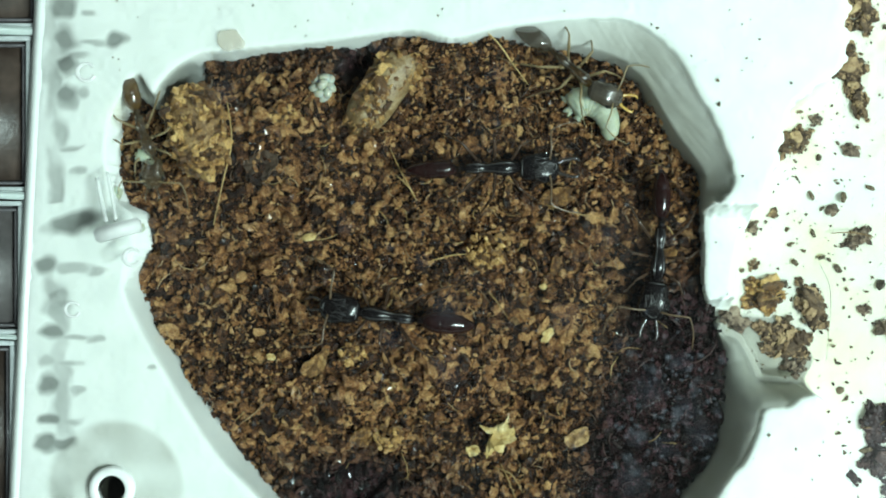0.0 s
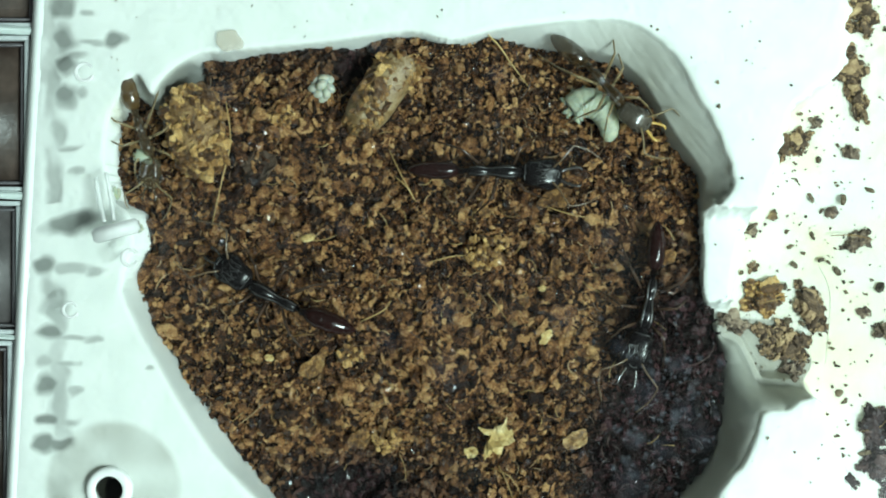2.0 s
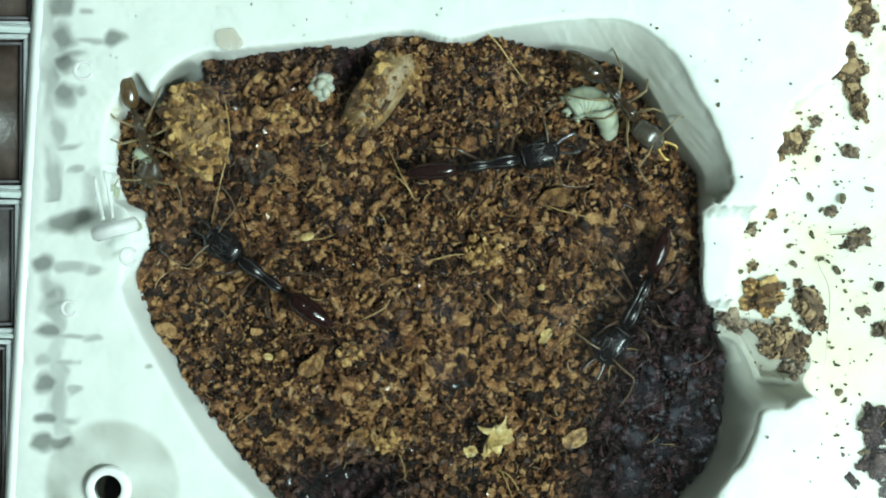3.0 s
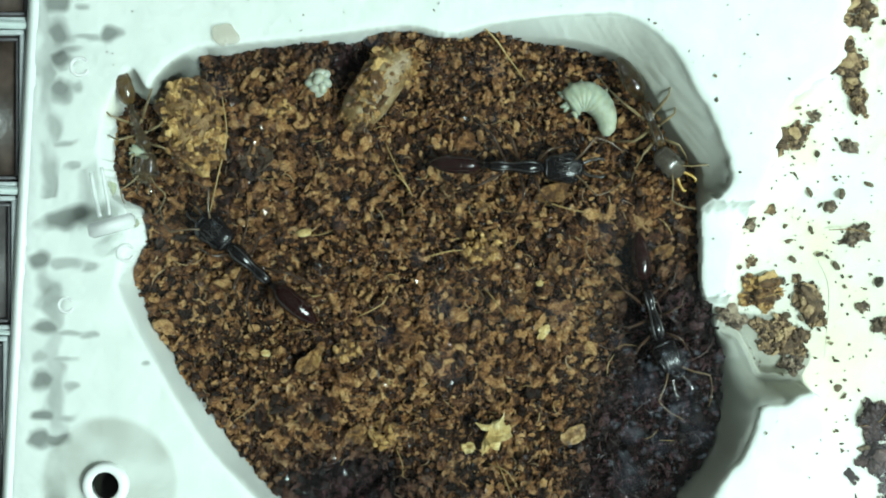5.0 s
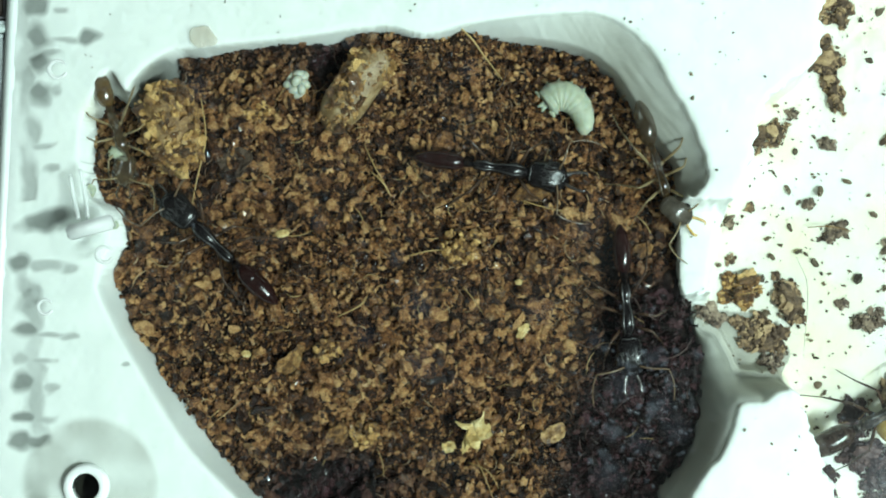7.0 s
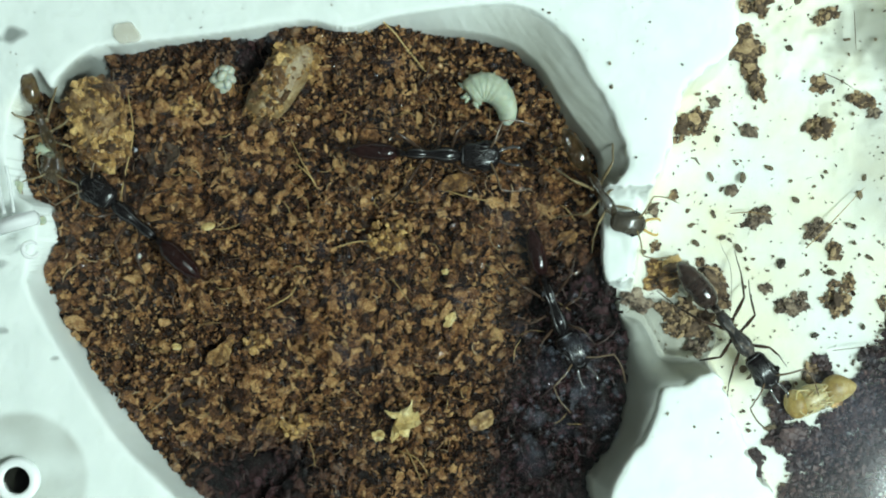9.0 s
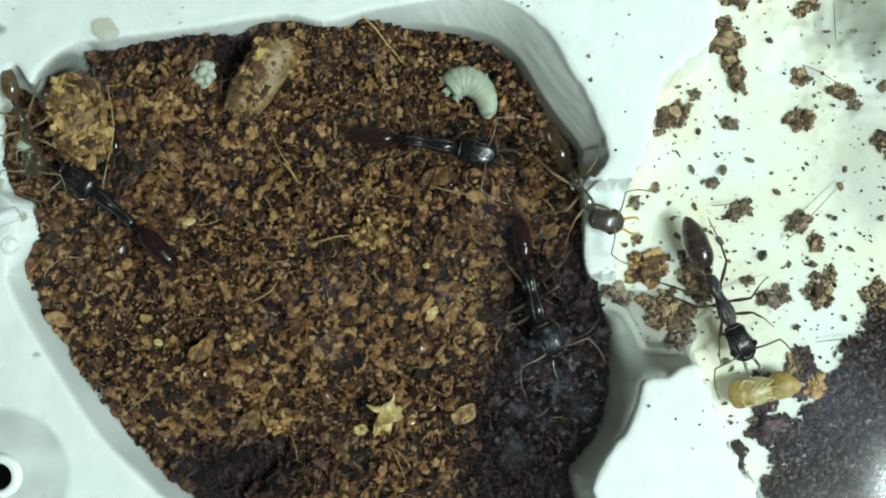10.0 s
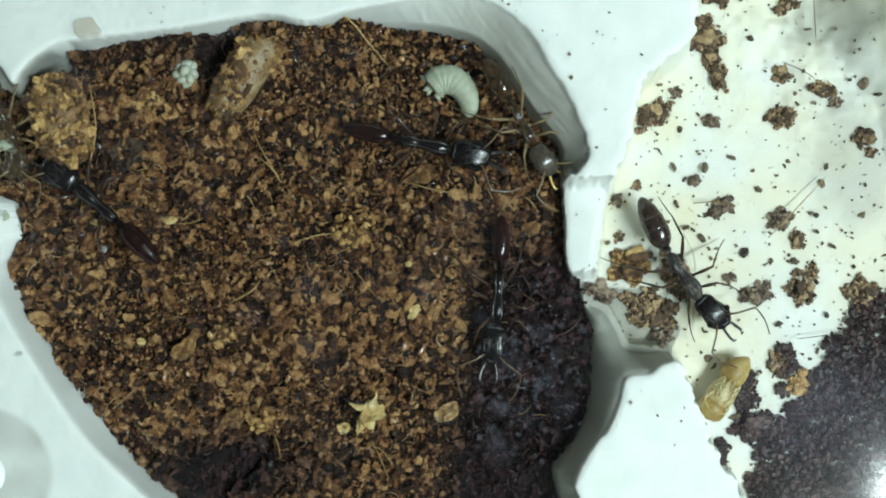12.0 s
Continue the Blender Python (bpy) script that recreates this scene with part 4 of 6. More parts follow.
def edge_x(y):
    (xa, ya), (xb, yb) = LEFT_EDGE
    return xa + (y - ya) * (xb - xa) / (yb - ya)


def frame_ring(x0, x1, y0, y1, z0, z1, wide):
    """A flat rectangular frame with open middle."""
    bm = bmesh.new()
    for a, b, c, d in ((x0, x1, y1 - wide, y1), (x0, x1, y0, y0 + wide), (x1 - wide, x1, y0 + wide, y1 - wide), (x0, x0 + wide, y0 + wide, y1 - wide)):
        slab(bm, a, b, c, d, z0, z1)
    bmesh.ops.bevel(bm, geom=bm.edges[:], offset=0.05, segments=1, affect="EDGES")
    return bm


def box_side():
    """Side of the plastic box: a slanting rail and a row of framed cells, dark inside."""
    box = thing("box_side", (edge_x(0), 0, -12), "clear white-edged plastic box side with a row of framed dark cells", "box")
    lean = math.degrees(math.atan2(LEFT_EDGE[0][0] - LEFT_EDGE[1][0], LEFT_EDGE[0][1] - LEFT_EDGE[1][1]))
    rail = part("rail", slab(bmesh.new(), -0.3, 0.5, -44, 44, 0, 12.1, 0.12), WHITE_PLASTIC, box)
    put(rail, 0, 0, 0, 0, 0, -lean)
    bars = [(15.45, 0.5), (3.75, 0.55), (-6.3, 0.3), (-19.5, 0.5), (27.5, 0.5), (-32, 0.5)]
    for y, wide in bars:
        bar = part("cross_bar", slab(bmesh.new(), -12, -0.32, -wide / 2, wide / 2, 9.9, 12.0, 0.12), BAR, box)
        put(bar, edge_x(y) - edge_x(0), y, 0, 0, 0, -lean)
    for y0, y1, floor in ((15.7, 27.2, TRAY), (4.05, 15.2, TRAY), (-6.1, 3.45, TRAY_GREY), (-19.2, -6.5, TRAY), (-31.7, -19.8, TRAY)):
        cell = part("cell_frame", frame_ring(-12, -0.34, y0 + 0.05, y1 - 0.05, 10.9, 11.6, 0.32), CELL, box, "grey translucent cell frame")
        put(cell, edge_x(0.5 * (y0 + y1)) - edge_x(0), 0, 0)
        inner = part("cell_lip", frame_ring(-11.6, -0.8, y0 + 0.55, y1 - 0.55, 10.9, 11.3, 0.22), CELL_DARK, box, "dark inner lip of the cell")
        put(inner, edge_x(0.5 * (y0 + y1)) - edge_x(0), 0, 0)
        tray = part("cell_floor", slab(bmesh.new(), -12.4, -0.3, y0, y1, 9.2, 10.9), floor, box)
        put(tray, edge_x(0.5 * (y0 + y1)) - edge_x(0), 0, 0)
    return box


box_side()


def vent_hole():
    vent = thing("vent_hole", (*BORE, -9), "round drilled hole with a white plastic collar in the plaster", "vent")
    bm = bmesh.new()
    n, prof = 40, [(0.95, 9.45), (1.0, 9.66), (1.1, 9.72), (1.45, 9.7), (1.58, 9.55), (1.6, 8.6)]
    rings = [[bm.verts.new((r * math.cos(2 * PI * k / n) - 0.15, r * math.sin(2 * PI * k / n), z)) for k in range(n)] for r, z in prof]
    for a, b in zip(rings, rings[1:]):
        for k in range(n):
            bm.faces.new((a[k], a[(k + 1) % n], b[(k + 1) % n], b[k]))
    part("collar", bm, WHITE_PLASTIC, vent)
    bm = bmesh.new()
    prof = [(0.95, 9.24), (0.9, 0.1), (0.02, 0.1)]
    rings = [[bm.verts.new((r * math.cos(2 * PI * k / n), r * math.sin(2 * PI * k / n), z)) for k in range(n)] for r, z in prof]
    for a, b in zip(rings, rings[1:]):
        for k in range(n):
            bm.faces.new((a[k], a[(k + 1) % n], b[(k + 1) % n], b[k]))
    part("bore", bm, BORE_SHADE, vent)
    return vent


vent_hole()


def ring_mark(where, r, thick):
    bm = bmesh.new()
    pts = [(r * math.cos(a), r * math.sin(a), 0) for a in np.linspace(0.6, 5.9, 12)]
    tube(bm, pts, [thick * 0.6, thick, thick * 0.7], 7)
    for v in bm.verts:
        v.co.z *= 0.6
    return put(part("moulded_ring", bm, FROST, LID_THING), *where)


def lid_marks():
    ring_mark((-24.63, 12.20, 2.30), 0.6, 0.16)
    ring_mark((-21.43, -0.58, 2.30), 0.55, 0.17)
    ring_mark((-25.56, -4.17, 2.30), 0.5, 0.13)
    bm = slab(bmesh.new(), -1.6, 1.6, -0.5, 0.5, 0, 0.9, 0.15)
    for v in bm.verts:
        v.co.y += 0.1 * noise.noise(v.co * 2)
    put(part("tab", bm, FROST, LID_THING), *(-22.29, 1.29, 2.30), 0, 0, 14)
    bm = bmesh.new()
    tube(bm, [(-24.15, 4.97, 1.20), (-23.73, 3.18, 1.60), (-23.20, 1.91, 2.40)], [0.14, 0.16, 0.14], 8)
    tube(bm, [(-23.44, 5.37, 1.20), (-23.02, 3.77, 1.60), (-22.54, 1.99, 2.40)], [0.12, 0.14, 0.12], 8)
    part("clip", bm, FROST, LID_THING)
    bm = bmesh.new()
    ball(bm, 0, 0, 0, 1.0, 0.75, 0.09, 3, -0.5)
    for v in bm.verts:
        k = 1 + 0.3 * noise.noise(Vector((v.co.x * 1.3, v.co.y * 1.3, 4)))
        v.co.x, v.co.y = v.co.x * k, v.co.y * k
    ob = part("dried_smear", bm, STAIN)
    ob.location = [c * MM for c in (-15.03, 14.71, 0.30)]
    tagged(ob, "pale orange dried smear on the lid's underside", "stain")
    bm = bmesh.new()
    ball(bm, 0, 0, 0, 0.55, 0.3, 0.16, 2, 0.2)
    ob = part("pale_crumb", bm, HUSK)
    ob.location = [c * MM for c in (-9.46, 0.84, 0.20)]
    tagged(ob, "pale yellow crumb stuck under the clear lid", "crumb")


lid_marks()


def droplet_film():
    """Milky moisture, thickest where the mesh says so."""
    m, nodes, links, bsdf = node_mat("droplet_film")
    clear = nodes.new("ShaderNodeBsdfTransparent")
    film = nodes.new("ShaderNodeBsdfDiffuse")
    film.inputs["Color"].default_value = (0.7, 0.74, 0.88, 1)
    soft = nodes.new("ShaderNodeAttribute")
    soft.attribute_name = "milk"
    mix = nodes.new("ShaderNodeMixShader")
    links.new(soft.outputs["Fac"], mix.inputs[0])
    links.new(clear.outputs[0], mix.inputs[1])
    links.new(film.outputs[0], mix.inputs[2])
    links.new(mix.outputs[0], nodes["Material Output"].inputs["Surface"])
    return m


def droplets():
    """Flat lenses of condensation that cling to the lid, milky in the middle and clear at the rim."""
    rs = np.random.RandomState(77)
    n, k = 460, 12
    side = rs.uniform(size=n) < 0.45
    ca, cb = (15.64, -11.16), (36.64, -14.36)
    x = np.where(side, rs.normal(ca[0], 2.6, n), rs.normal(cb[0], 4.2, n))
    y = np.where(side, rs.normal(ca[1], 3.2, n), rs.normal(cb[1], 2.8, n))
    few = n // 7
    x[:few], y[:few] = rs.uniform(-20, 18, few), rs.uniform(-16, 12, few)
    size = np.clip(rs.lognormal(math.log(0.13), 0.55, n), 0.06, 0.6)
    size[(x > 11) & (x < 20) & (y < -5) & (y > -17)] *= 1.25
    milk = np.clip(0.085 * (0.14 / size) ** 0.6, 0.02, 0.11) * rs.uniform(0.4, 1.3, n)
    a = np.linspace(0, 2 * PI, k, endpoint=False)
    wob = 1 + 0.18 * np.sin(2 * a[None] + rs.uniform(0, 6, (n, 1))) + 0.1 * np.sin(3 * a[None] + rs.uniform(0, 6, (n, 1)))
    ring = lambda f: np.stack([x[:, None] + f * size[:, None] * wob * np.cos(a), y[:, None] + f * size[:, None] * wob * np.sin(a), np.full((n, k), 0.33 - 0.02 * (1 - f))], 2)
    verts = np.concatenate([ring(0.02), ring(0.5), ring(1.0)], 1)
    base, i = (np.arange(n) * 3 * k)[:, None], np.arange(k)[None]
    quad = lambda r: np.stack([base + r * k + i, base + r * k + (i + 1) % k, base + (r + 1) * k + (i + 1) % k, base + (r + 1) * k + i], 2).reshape(-1, 4)
    ob = mesh_from("condensation", verts.reshape(-1, 3), np.vstack([quad(0), quad(1)]), droplet_film(), smooth=True)
    value = milk[:, None] * np.repeat([1.0, 0.62, 0.0], k)[None]
    ob.data.attributes.new("milk", "FLOAT", "POINT").data.foreach_set("value", value.ravel().astype(np.float32))
    ob.visible_shadow = False
    return tagged(ob, "milky condensation droplets under the clear lid", "condensation", kind="stuff")


droplets()


def fog_material(name, strength):
    """A breath of moisture that thins out towards its rim."""
    m, nodes, links, bsdf = node_mat(name)
    clear = nodes.new("ShaderNodeBsdfTransparent")
    film = nodes.new("ShaderNodeBsdfDiffuse")
    film.inputs["Color"].default_value = (0.7, 0.7, 0.9, 1)
    tc = nodes.new("ShaderNodeTexCoord")
    mp = nodes.new("ShaderNodeMapping")
    links.new(tc.outputs["Generated"], mp.inputs["Vector"])
    mp.inputs["Location"].default_value = (-1, -1, 0)
    mp.inputs["Scale"].default_value = (2, 2, 0)
    g = nodes.new("ShaderNodeTexGradient")
    g.gradient_type = "SPHERICAL"
    links.new(mp.outputs["Vector"], g.inputs["Vector"])
    n = noise_node(nodes, links, tc.outputs["Object"], 1.2, 4)
    mul = nodes.new("ShaderNodeMath")
    mul.operation = "MULTIPLY"
    links.new(g.outputs["Fac"], mul.inputs[0])
    links.new(n.outputs["Fac"], mul.inputs[1])
    weak = nodes.new("ShaderNodeMath")
    weak.operation = "MULTIPLY"
    weak.inputs[1].default_value = strength
    links.new(mul.outputs[0], weak.inputs[0])
    mix = nodes.new("ShaderNodeMixShader")
    links.new(weak.outputs[0], mix.inputs[0])
    links.new(clear.outputs[0], mix.inputs[1])
    links.new(film.outputs[0], mix.inputs[2])
    links.new(mix.outputs[0], nodes["Material Output"].inputs["Surface"])
    return m


FOG, FOG_THICK = fog_material("fog", 0.04), fog_material("thick_fog", 0.07)


def fog_patch(where, r, film=FOG):
    bm = bmesh.new()
    bmesh.ops.create_circle(bm, segments=24, radius=r, cap_ends=True)
    ob = part("condensation_patch", bm, film)
    ob.location = [c * MM for c in where]
    ob.visible_shadow = False
    return tagged(ob, "faint patch of condensation under the clear lid", "condensation", "condensation patches")


for spot, r in (((0.24, -4.27, 0.30), 1.6), ((-1.43, -0.84, 0.31), 0.8), ((11.60, 0.92, 0.30), 1.0), ((-3.75, -6.34, 0.30), 1.1), ((15.59, -13.91, 0.30), 1.1), ((14.59, -9.93, 0.31), 1.5),
                ((12.51, -6.74, 0.32), 0.8), ((17.18, -11.32, 0.32), 1.2), ((13.59, -13.31, 0.33), 0.9), ((3.83, 12.40, 0.30), 1.0), ((-15.51, 11.00, 0.30), 1.3), ((16.98, -7.93, 0.33), 1.0),
                ((18.18, -13.12, 0.30), 1.3), ((13.39, -16.30, 0.30), 1.6), ((-6.94, 1.63, 0.30), 0.8), ((0.24, -8.53, 0.32), 1.6), ((8.61, -4.74, 0.30), 1.4), ((-4.62, 14.31, 0.30), 0.7)):
    fog_patch(spot, r)
for spot, r in (((39.31, -14.31, 0.30), 5.5), ((34.12, -15.90, 0.32), 4.0), ((36.50, -12.71, 0.34), 3.0)):
    fog_patch(spot, r, FOG_THICK)


# ---------------------------------------------------------------- brood and scraps in the nest
def egg_pile():
    pile = thing("egg_pile", (-8.86, 12.22, -4.40), "clump of translucent pale green-white ant eggs", "eggs")
    for x, y, z, a in ((0, 0.75, 0.4, 1.2), (0.1, 0.35, 0.7, 0.2), (-0.35, 0.3, 0.5, 0.6), (0.45, 0.2, 0.5, 1.0), (-0.5, -0.25, 0.5, 0.3),
                       (0.0, -0.1, 0.9, 0.9), (0.5, -0.25, 0.6, 2.4), (-0.2, -0.65, 0.5, 0.1), (0.3, -0.6, 0.6, 1.6), (0.05, -0.9, 0.3, 0.5)):
        egg = part("egg", ball(bmesh.new(), 0, 0, 0, 0.46, 0.31, 0.31, 2), EGG, pile)
        put(egg, x, y, z, 0, 0, math.degrees(a))
    pile.scale = (1.12, 1.12, 1.12)
    return pile


egg_pile()


def larva(where, line, girth, name="larva", label="plump white ant larva curled on the soil"):
    """A curled, ringed grub; line: places along its back."""
    pts = spline(line, 14)
    bm = bmesh.new()
    rings, n = [], 16
    total = len(pts) - 1
    for i, p in enumerate(pts):
        s = i / total
        r = girth * (math.sin(PI * (0.2 + 0.72 * s)) ** 0.5) * (1.06 - 0.28 * s) * (1 + 0.018 * math.cos(2 * PI * s * 11)) * min(1, (1.02 - s) / 0.09, (s + 0.03) / 0.06) ** 0.5
        way = Vector((*(pts[min(i + 1, total)] - pts[max(i - 1, 0)]), 0)).normalized()
        side = Vector((-way.y, way.x, 0))
        rings.append([bm.verts.new((p[0] + r * math.cos(2 * PI * k / n) * side.x, p[1] + r * math.cos(2 * PI * k / n) * side.y,
                                    0.85 * girth + r * 0.85 * math.sin(2 * PI * k / n))) for k in range(n)])
    for a, b in zip(rings, rings[1:]):
        for k in range(n):
            bm.faces.new((a[k], a[(k + 1) % n], b[(k + 1) % n], b[k]))
    bm.faces.new(rings[0][::-1])
    bm.faces.new(rings[-1])
    bmesh.ops.recalc_face_normals(bm, faces=bm.faces)
    ob = thing(name, where, label, "larva", "brood")
    part("body", bm, LARVA, ob)
    # short knobs along the flank
    for s, out in ((0.0, 0.3), (0.0, -0.5), (0.08, 1.0), (0.2, 1.02), (0.32, 1.0), (0.44, 1.0), (0.56, 0.98), (0.05, -0.9), (0.16, -1.0)):
        p = pts[int(s * total)]
        q = pts[min(int(s * total) + 1, total)]
        way = Vector((*(q - p), 0)).normalized()
        bm = bmesh.new()
        bmesh.ops.create_cone(bm, segments=8, radius1=0.27 * girth, radius2=0.05 * girth, depth=0.5 * girth, cap_ends=True)
        knob = part("tubercle", bm, LARVA, ob)
        reach = girth * (0.82 if s > 0.04 else 0.3)
        side = Vector((-way.y * out, way.x * out, 0)) - way * (0.25 if s > 0.04 else 0.9)
        side.normalize()
        knob.matrix_local = Matrix.Translation(((p[0] + side.x * reach) * MM, (p[1] + side.y * reach) * MM, girth * 0.8 * MM)) @ side.to_track_quat("Z", "Y").to_matrix().to_4x4()
    return ob


larva((11.17, 9.95, -4.40), [(-1.75, 0.35), (-1.05, 0.85), (-0.2, 0.85), (0.6, 0.25), (1.05, -0.8), (1.05, -1.95)], 1.16)
larva((-21.36, 6.40, -1.70), [(-0.6, 0.4), (0.0, 0.2), (0.55, -0.25)], 0.42, "small_larva", "small pale larva held at the chamber's edge")


def cocoon(where, length, girth, rz, seed, label, bare=0.0):
    ob = thing("cocoon", where, label, "cocoon", "brood", rz)
    bm = bmesh.new()
    loft(bm, [(-length / 2, 0, girth, 0.15, 0.15), (-length * 0.46, 0, girth, girth * 0.5, girth * 0.45), (-length * 0.3, 0, girth, girth * 0.92, girth * 0.8),
              (0, 0, girth, girth, girth * 0.9), (length * 0.3, 0, girth, girth * 0.93, girth * 0.8), (length * 0.46, 0, girth, girth * 0.5, girth * 0.45),
              (length / 2, 0, girth, 0.12, 0.12)], 20, 5)
    for v in bm.verts:
        v.co *= 1 + 0.05 * noise.noise(v.co * 0.9 + Vector((seed, 0, 0)))
    part("shell", bm, SILK if bare else COCOON, ob)
    rs = np.random.RandomState(seed)
    n = 900
    u, a = rs.uniform(-0.47, 0.47, n), rs.uniform(0.1, PI - 0.1, n)
    keep = rs.uniform(size=n) < 0.62 + 0.45 * np.sin(7 * u + 2 * a + seed) - bare * (u < 0.02) * (u > -0.4) * (0.6 + 0.4 * np.sin(5 * a))
    u, a = u[keep], a[keep]
    r = girth * np.sqrt(np.clip(1 - (2 * u) ** 4, 0, 1)) * 0.94
    size = np.clip(rs.lognormal(math.log(0.19 if bare else 0.24), 0.5, len(u)), 0.07, 0.55)
    crumbs = grains("crumb_coat", np.stack([u * length, r * np.cos(a), girth + 0.9 * r * np.sin(a)], 1), size, COAT, seed, PEBBLE_FINE, flat=(0.3, 0.7), rough=0.3)
    crumbs.parent = ob
    tagged(crumbs, "tan soil crumbs stuck to the silk", kind="stuff")
    return ob


cocoon((-4.29, 11.90, -5.00), 8.3, 1.6, 55, 31, "brown cocoon with bare pale silk and soil crumbs", 0.5)
cocoon((-17.85, 8.60, -4.60), 6.9, 2.05, 100, 32, "large tan cocoon covered in soil crumbs")


def chip(where, size, seed, material=CHIP, name="bark_chip", label="tan flake of coconut bark on the soil", stretch=1.5, rz=0.0, lift=0.35):
    """A curled, ragged flake with real thickness."""
    rs = random.Random(seed)
    n = 13
    bm = bmesh.new()
    outline = []
    for k in range(n):
        a = 2 * PI * k / n
        r = size * (0.75 + 0.4 * rs.random())
        outline.append((r * math.cos(a) * stretch, r * math.sin(a)))
    rows = []
    for s in (1.0, 0.55):
        rows.append([(x * s, y * s) for x, y in outline])
    def lifted(x, y):
        return lift * size * (math.sin(1.6 * x / size + seed) * 0.5 + 0.6 * (y / size) ** 2) + 0.06 * size * rs.uniform(-1, 1)
    top = [[bm.verts.new((x, y, lifted(x, y) + 0.09)) for x, y in row] for row in rows]
    mid_top = bm.verts.new((0, 0, lifted(0, 0) + 0.1))
    low = [[bm.verts.new((v.co.x, v.co.y, v.co.z - 0.12 - 0.06 * rs.random())) for v in row] for row in top]
    mid_low = bm.verts.new((0, 0, mid_top.co.z - 0.14))
    for k in range(n):
        j = (k + 1) % n
        bm.faces.new((top[0][k], top[0][j], top[1][j], top[1][k]))
        bm.faces.new((top[1][k], top[1][j], mid_top))
        bm.faces.new((low[0][j], low[0][k], low[1][k], low[1][j]))
        bm.faces.new((low[1][j], low[1][k], mid_low))
        bm.faces.new((top[0][j], top[0][k], low[0][k], low[0][j]))
    if size > 0.3:
        bmesh.ops.triangulate(bm, faces=bm.faces[:])
        bmesh.ops.subdivide_edges(bm, edges=bm.edges[:], cuts=2, use_grid_fill=True)
        for v in bm.verts:
            v.co += 0.16 * noise.noise_vector(v.co * 1.9 + Vector((seed, 0, 0))) + Vector((0, 0, 0.16 * noise.noise(Vector((v.co.x * 1.2, v.co.y * 4.5, seed)))))
    ob = part(name, bm, material, smooth=False)
    ob.matrix_world = pose(*[c * MM for c in where], rs.uniform(-12, 12), rs.uniform(-12, 12), rz)
    return tagged(ob, label, "chip", "chips on the soil")


def lump(where, reach, seed):
    """A crumbly ball of coconut pith."""
    rs = np.random.RandomState(seed + 400)
    n = int(70 * reach ** 1.5) + 14
    r, a = reach * np.sqrt(rs.uniform(0, 1, n)), rs.uniform(0, 2 * PI, n)
    z = 0.35 * reach * np.sqrt(np.clip(1 - (r / reach) ** 2, 0, 1))
    ob = grains("pith_lump", np.stack([1.2 * r * np.cos(a), r * np.sin(a), z], 1), rs.uniform(0.12, 0.3, n), COAT, seed, PEBBLE_FINE, rough=0.36)
    ob.location = [c * MM for c in where]
    return tagged(ob, "crumbly golden-brown lump of coconut pith on soil", "pith", "chips on the soil")


def all_chips():
    chip((8.37, 3.79, -3.70), 0.75, 1, stretch=1.9, rz=15)
    chip((-9.42, -8.50, -3.70), 0.7, 2, stretch=1.9, rz=48)
    lump((-6.64, -7.72, -3.90), 0.75, 3)
    lump((3.39, -0.17, -4.00), 1.35, 4)
    lump((-3.93, -13.96, -4.00), 0.9, 5)
    lump((-11.87, 9.86, -4.00), 0.8, 6)
    chip((-13.42, 6.04, -3.70), 1.0, 5, DEBRIS, stretch=1.5, rz=20, label="dark damp piece of bark on the soil")
    chip((2.12, -14.83, -3.70), 0.45, 6, HUSK, stretch=1.1)
    chip((16.55, -0.46, -4.00), 0.65, 7, stretch=1.5, rz=20)
    chip((7.42, -2.79, -3.70), 0.25, 8, HUSK, stretch=1.2)
    chip((7.67, -6.37, -3.70), 0.35, 9, HUSK, stretch=1.8, rz=60)
    chip((-12.67, -7.96, -3.70), 0.28, 10, HUSK, stretch=1.2)
    chip((-11.84, 9.63, -3.80), 0.55, 11, stretch=1.4, rz=-40)
    chip((-12.67, 2.33, -3.70), 0.42, 12, stretch=1.3, rz=20)
    chip((9.85, -13.95, -3.90), 0.75, 13, COCOON, stretch=1.6, rz=25, label="pale crumpled scrap of silk on the soil")
    chip((-3.50, -13.72, -3.80), 0.6, 14, stretch=1.2, rz=70)
    chip((-0.17, -8.30, -3.80), 0.55, 15, stretch=1.4, rz=-20)
    chip((14.86, 4.01, -3.90), 0.4, 16, stretch=1.3, rz=60)
    chip((-6.01, -13.95, -3.90), 0.7, 17, stretch=1.3, rz=30)
    chip((8.38, -1.21, -3.80), 0.5, 18, stretch=1.7, rz=80)
    rs = random.Random(44)
    for k in range(70):
        x, y = rs.uniform(-20.23, 14.04), rs.uniform(13.0, -16.68)
        if inside_distance(np.array([x]), np.array([y]), NEST)[0] < 2.2:
            continue
        z = float(soil_height(np.array([x]), np.array([y]))[0]) + 0.12
        chip((x, y, z), rs.uniform(0.18, 0.36), 60 + k, stretch=rs.uniform(1.1, 1.9), rz=rs.uniform(0, 180))


all_chips()


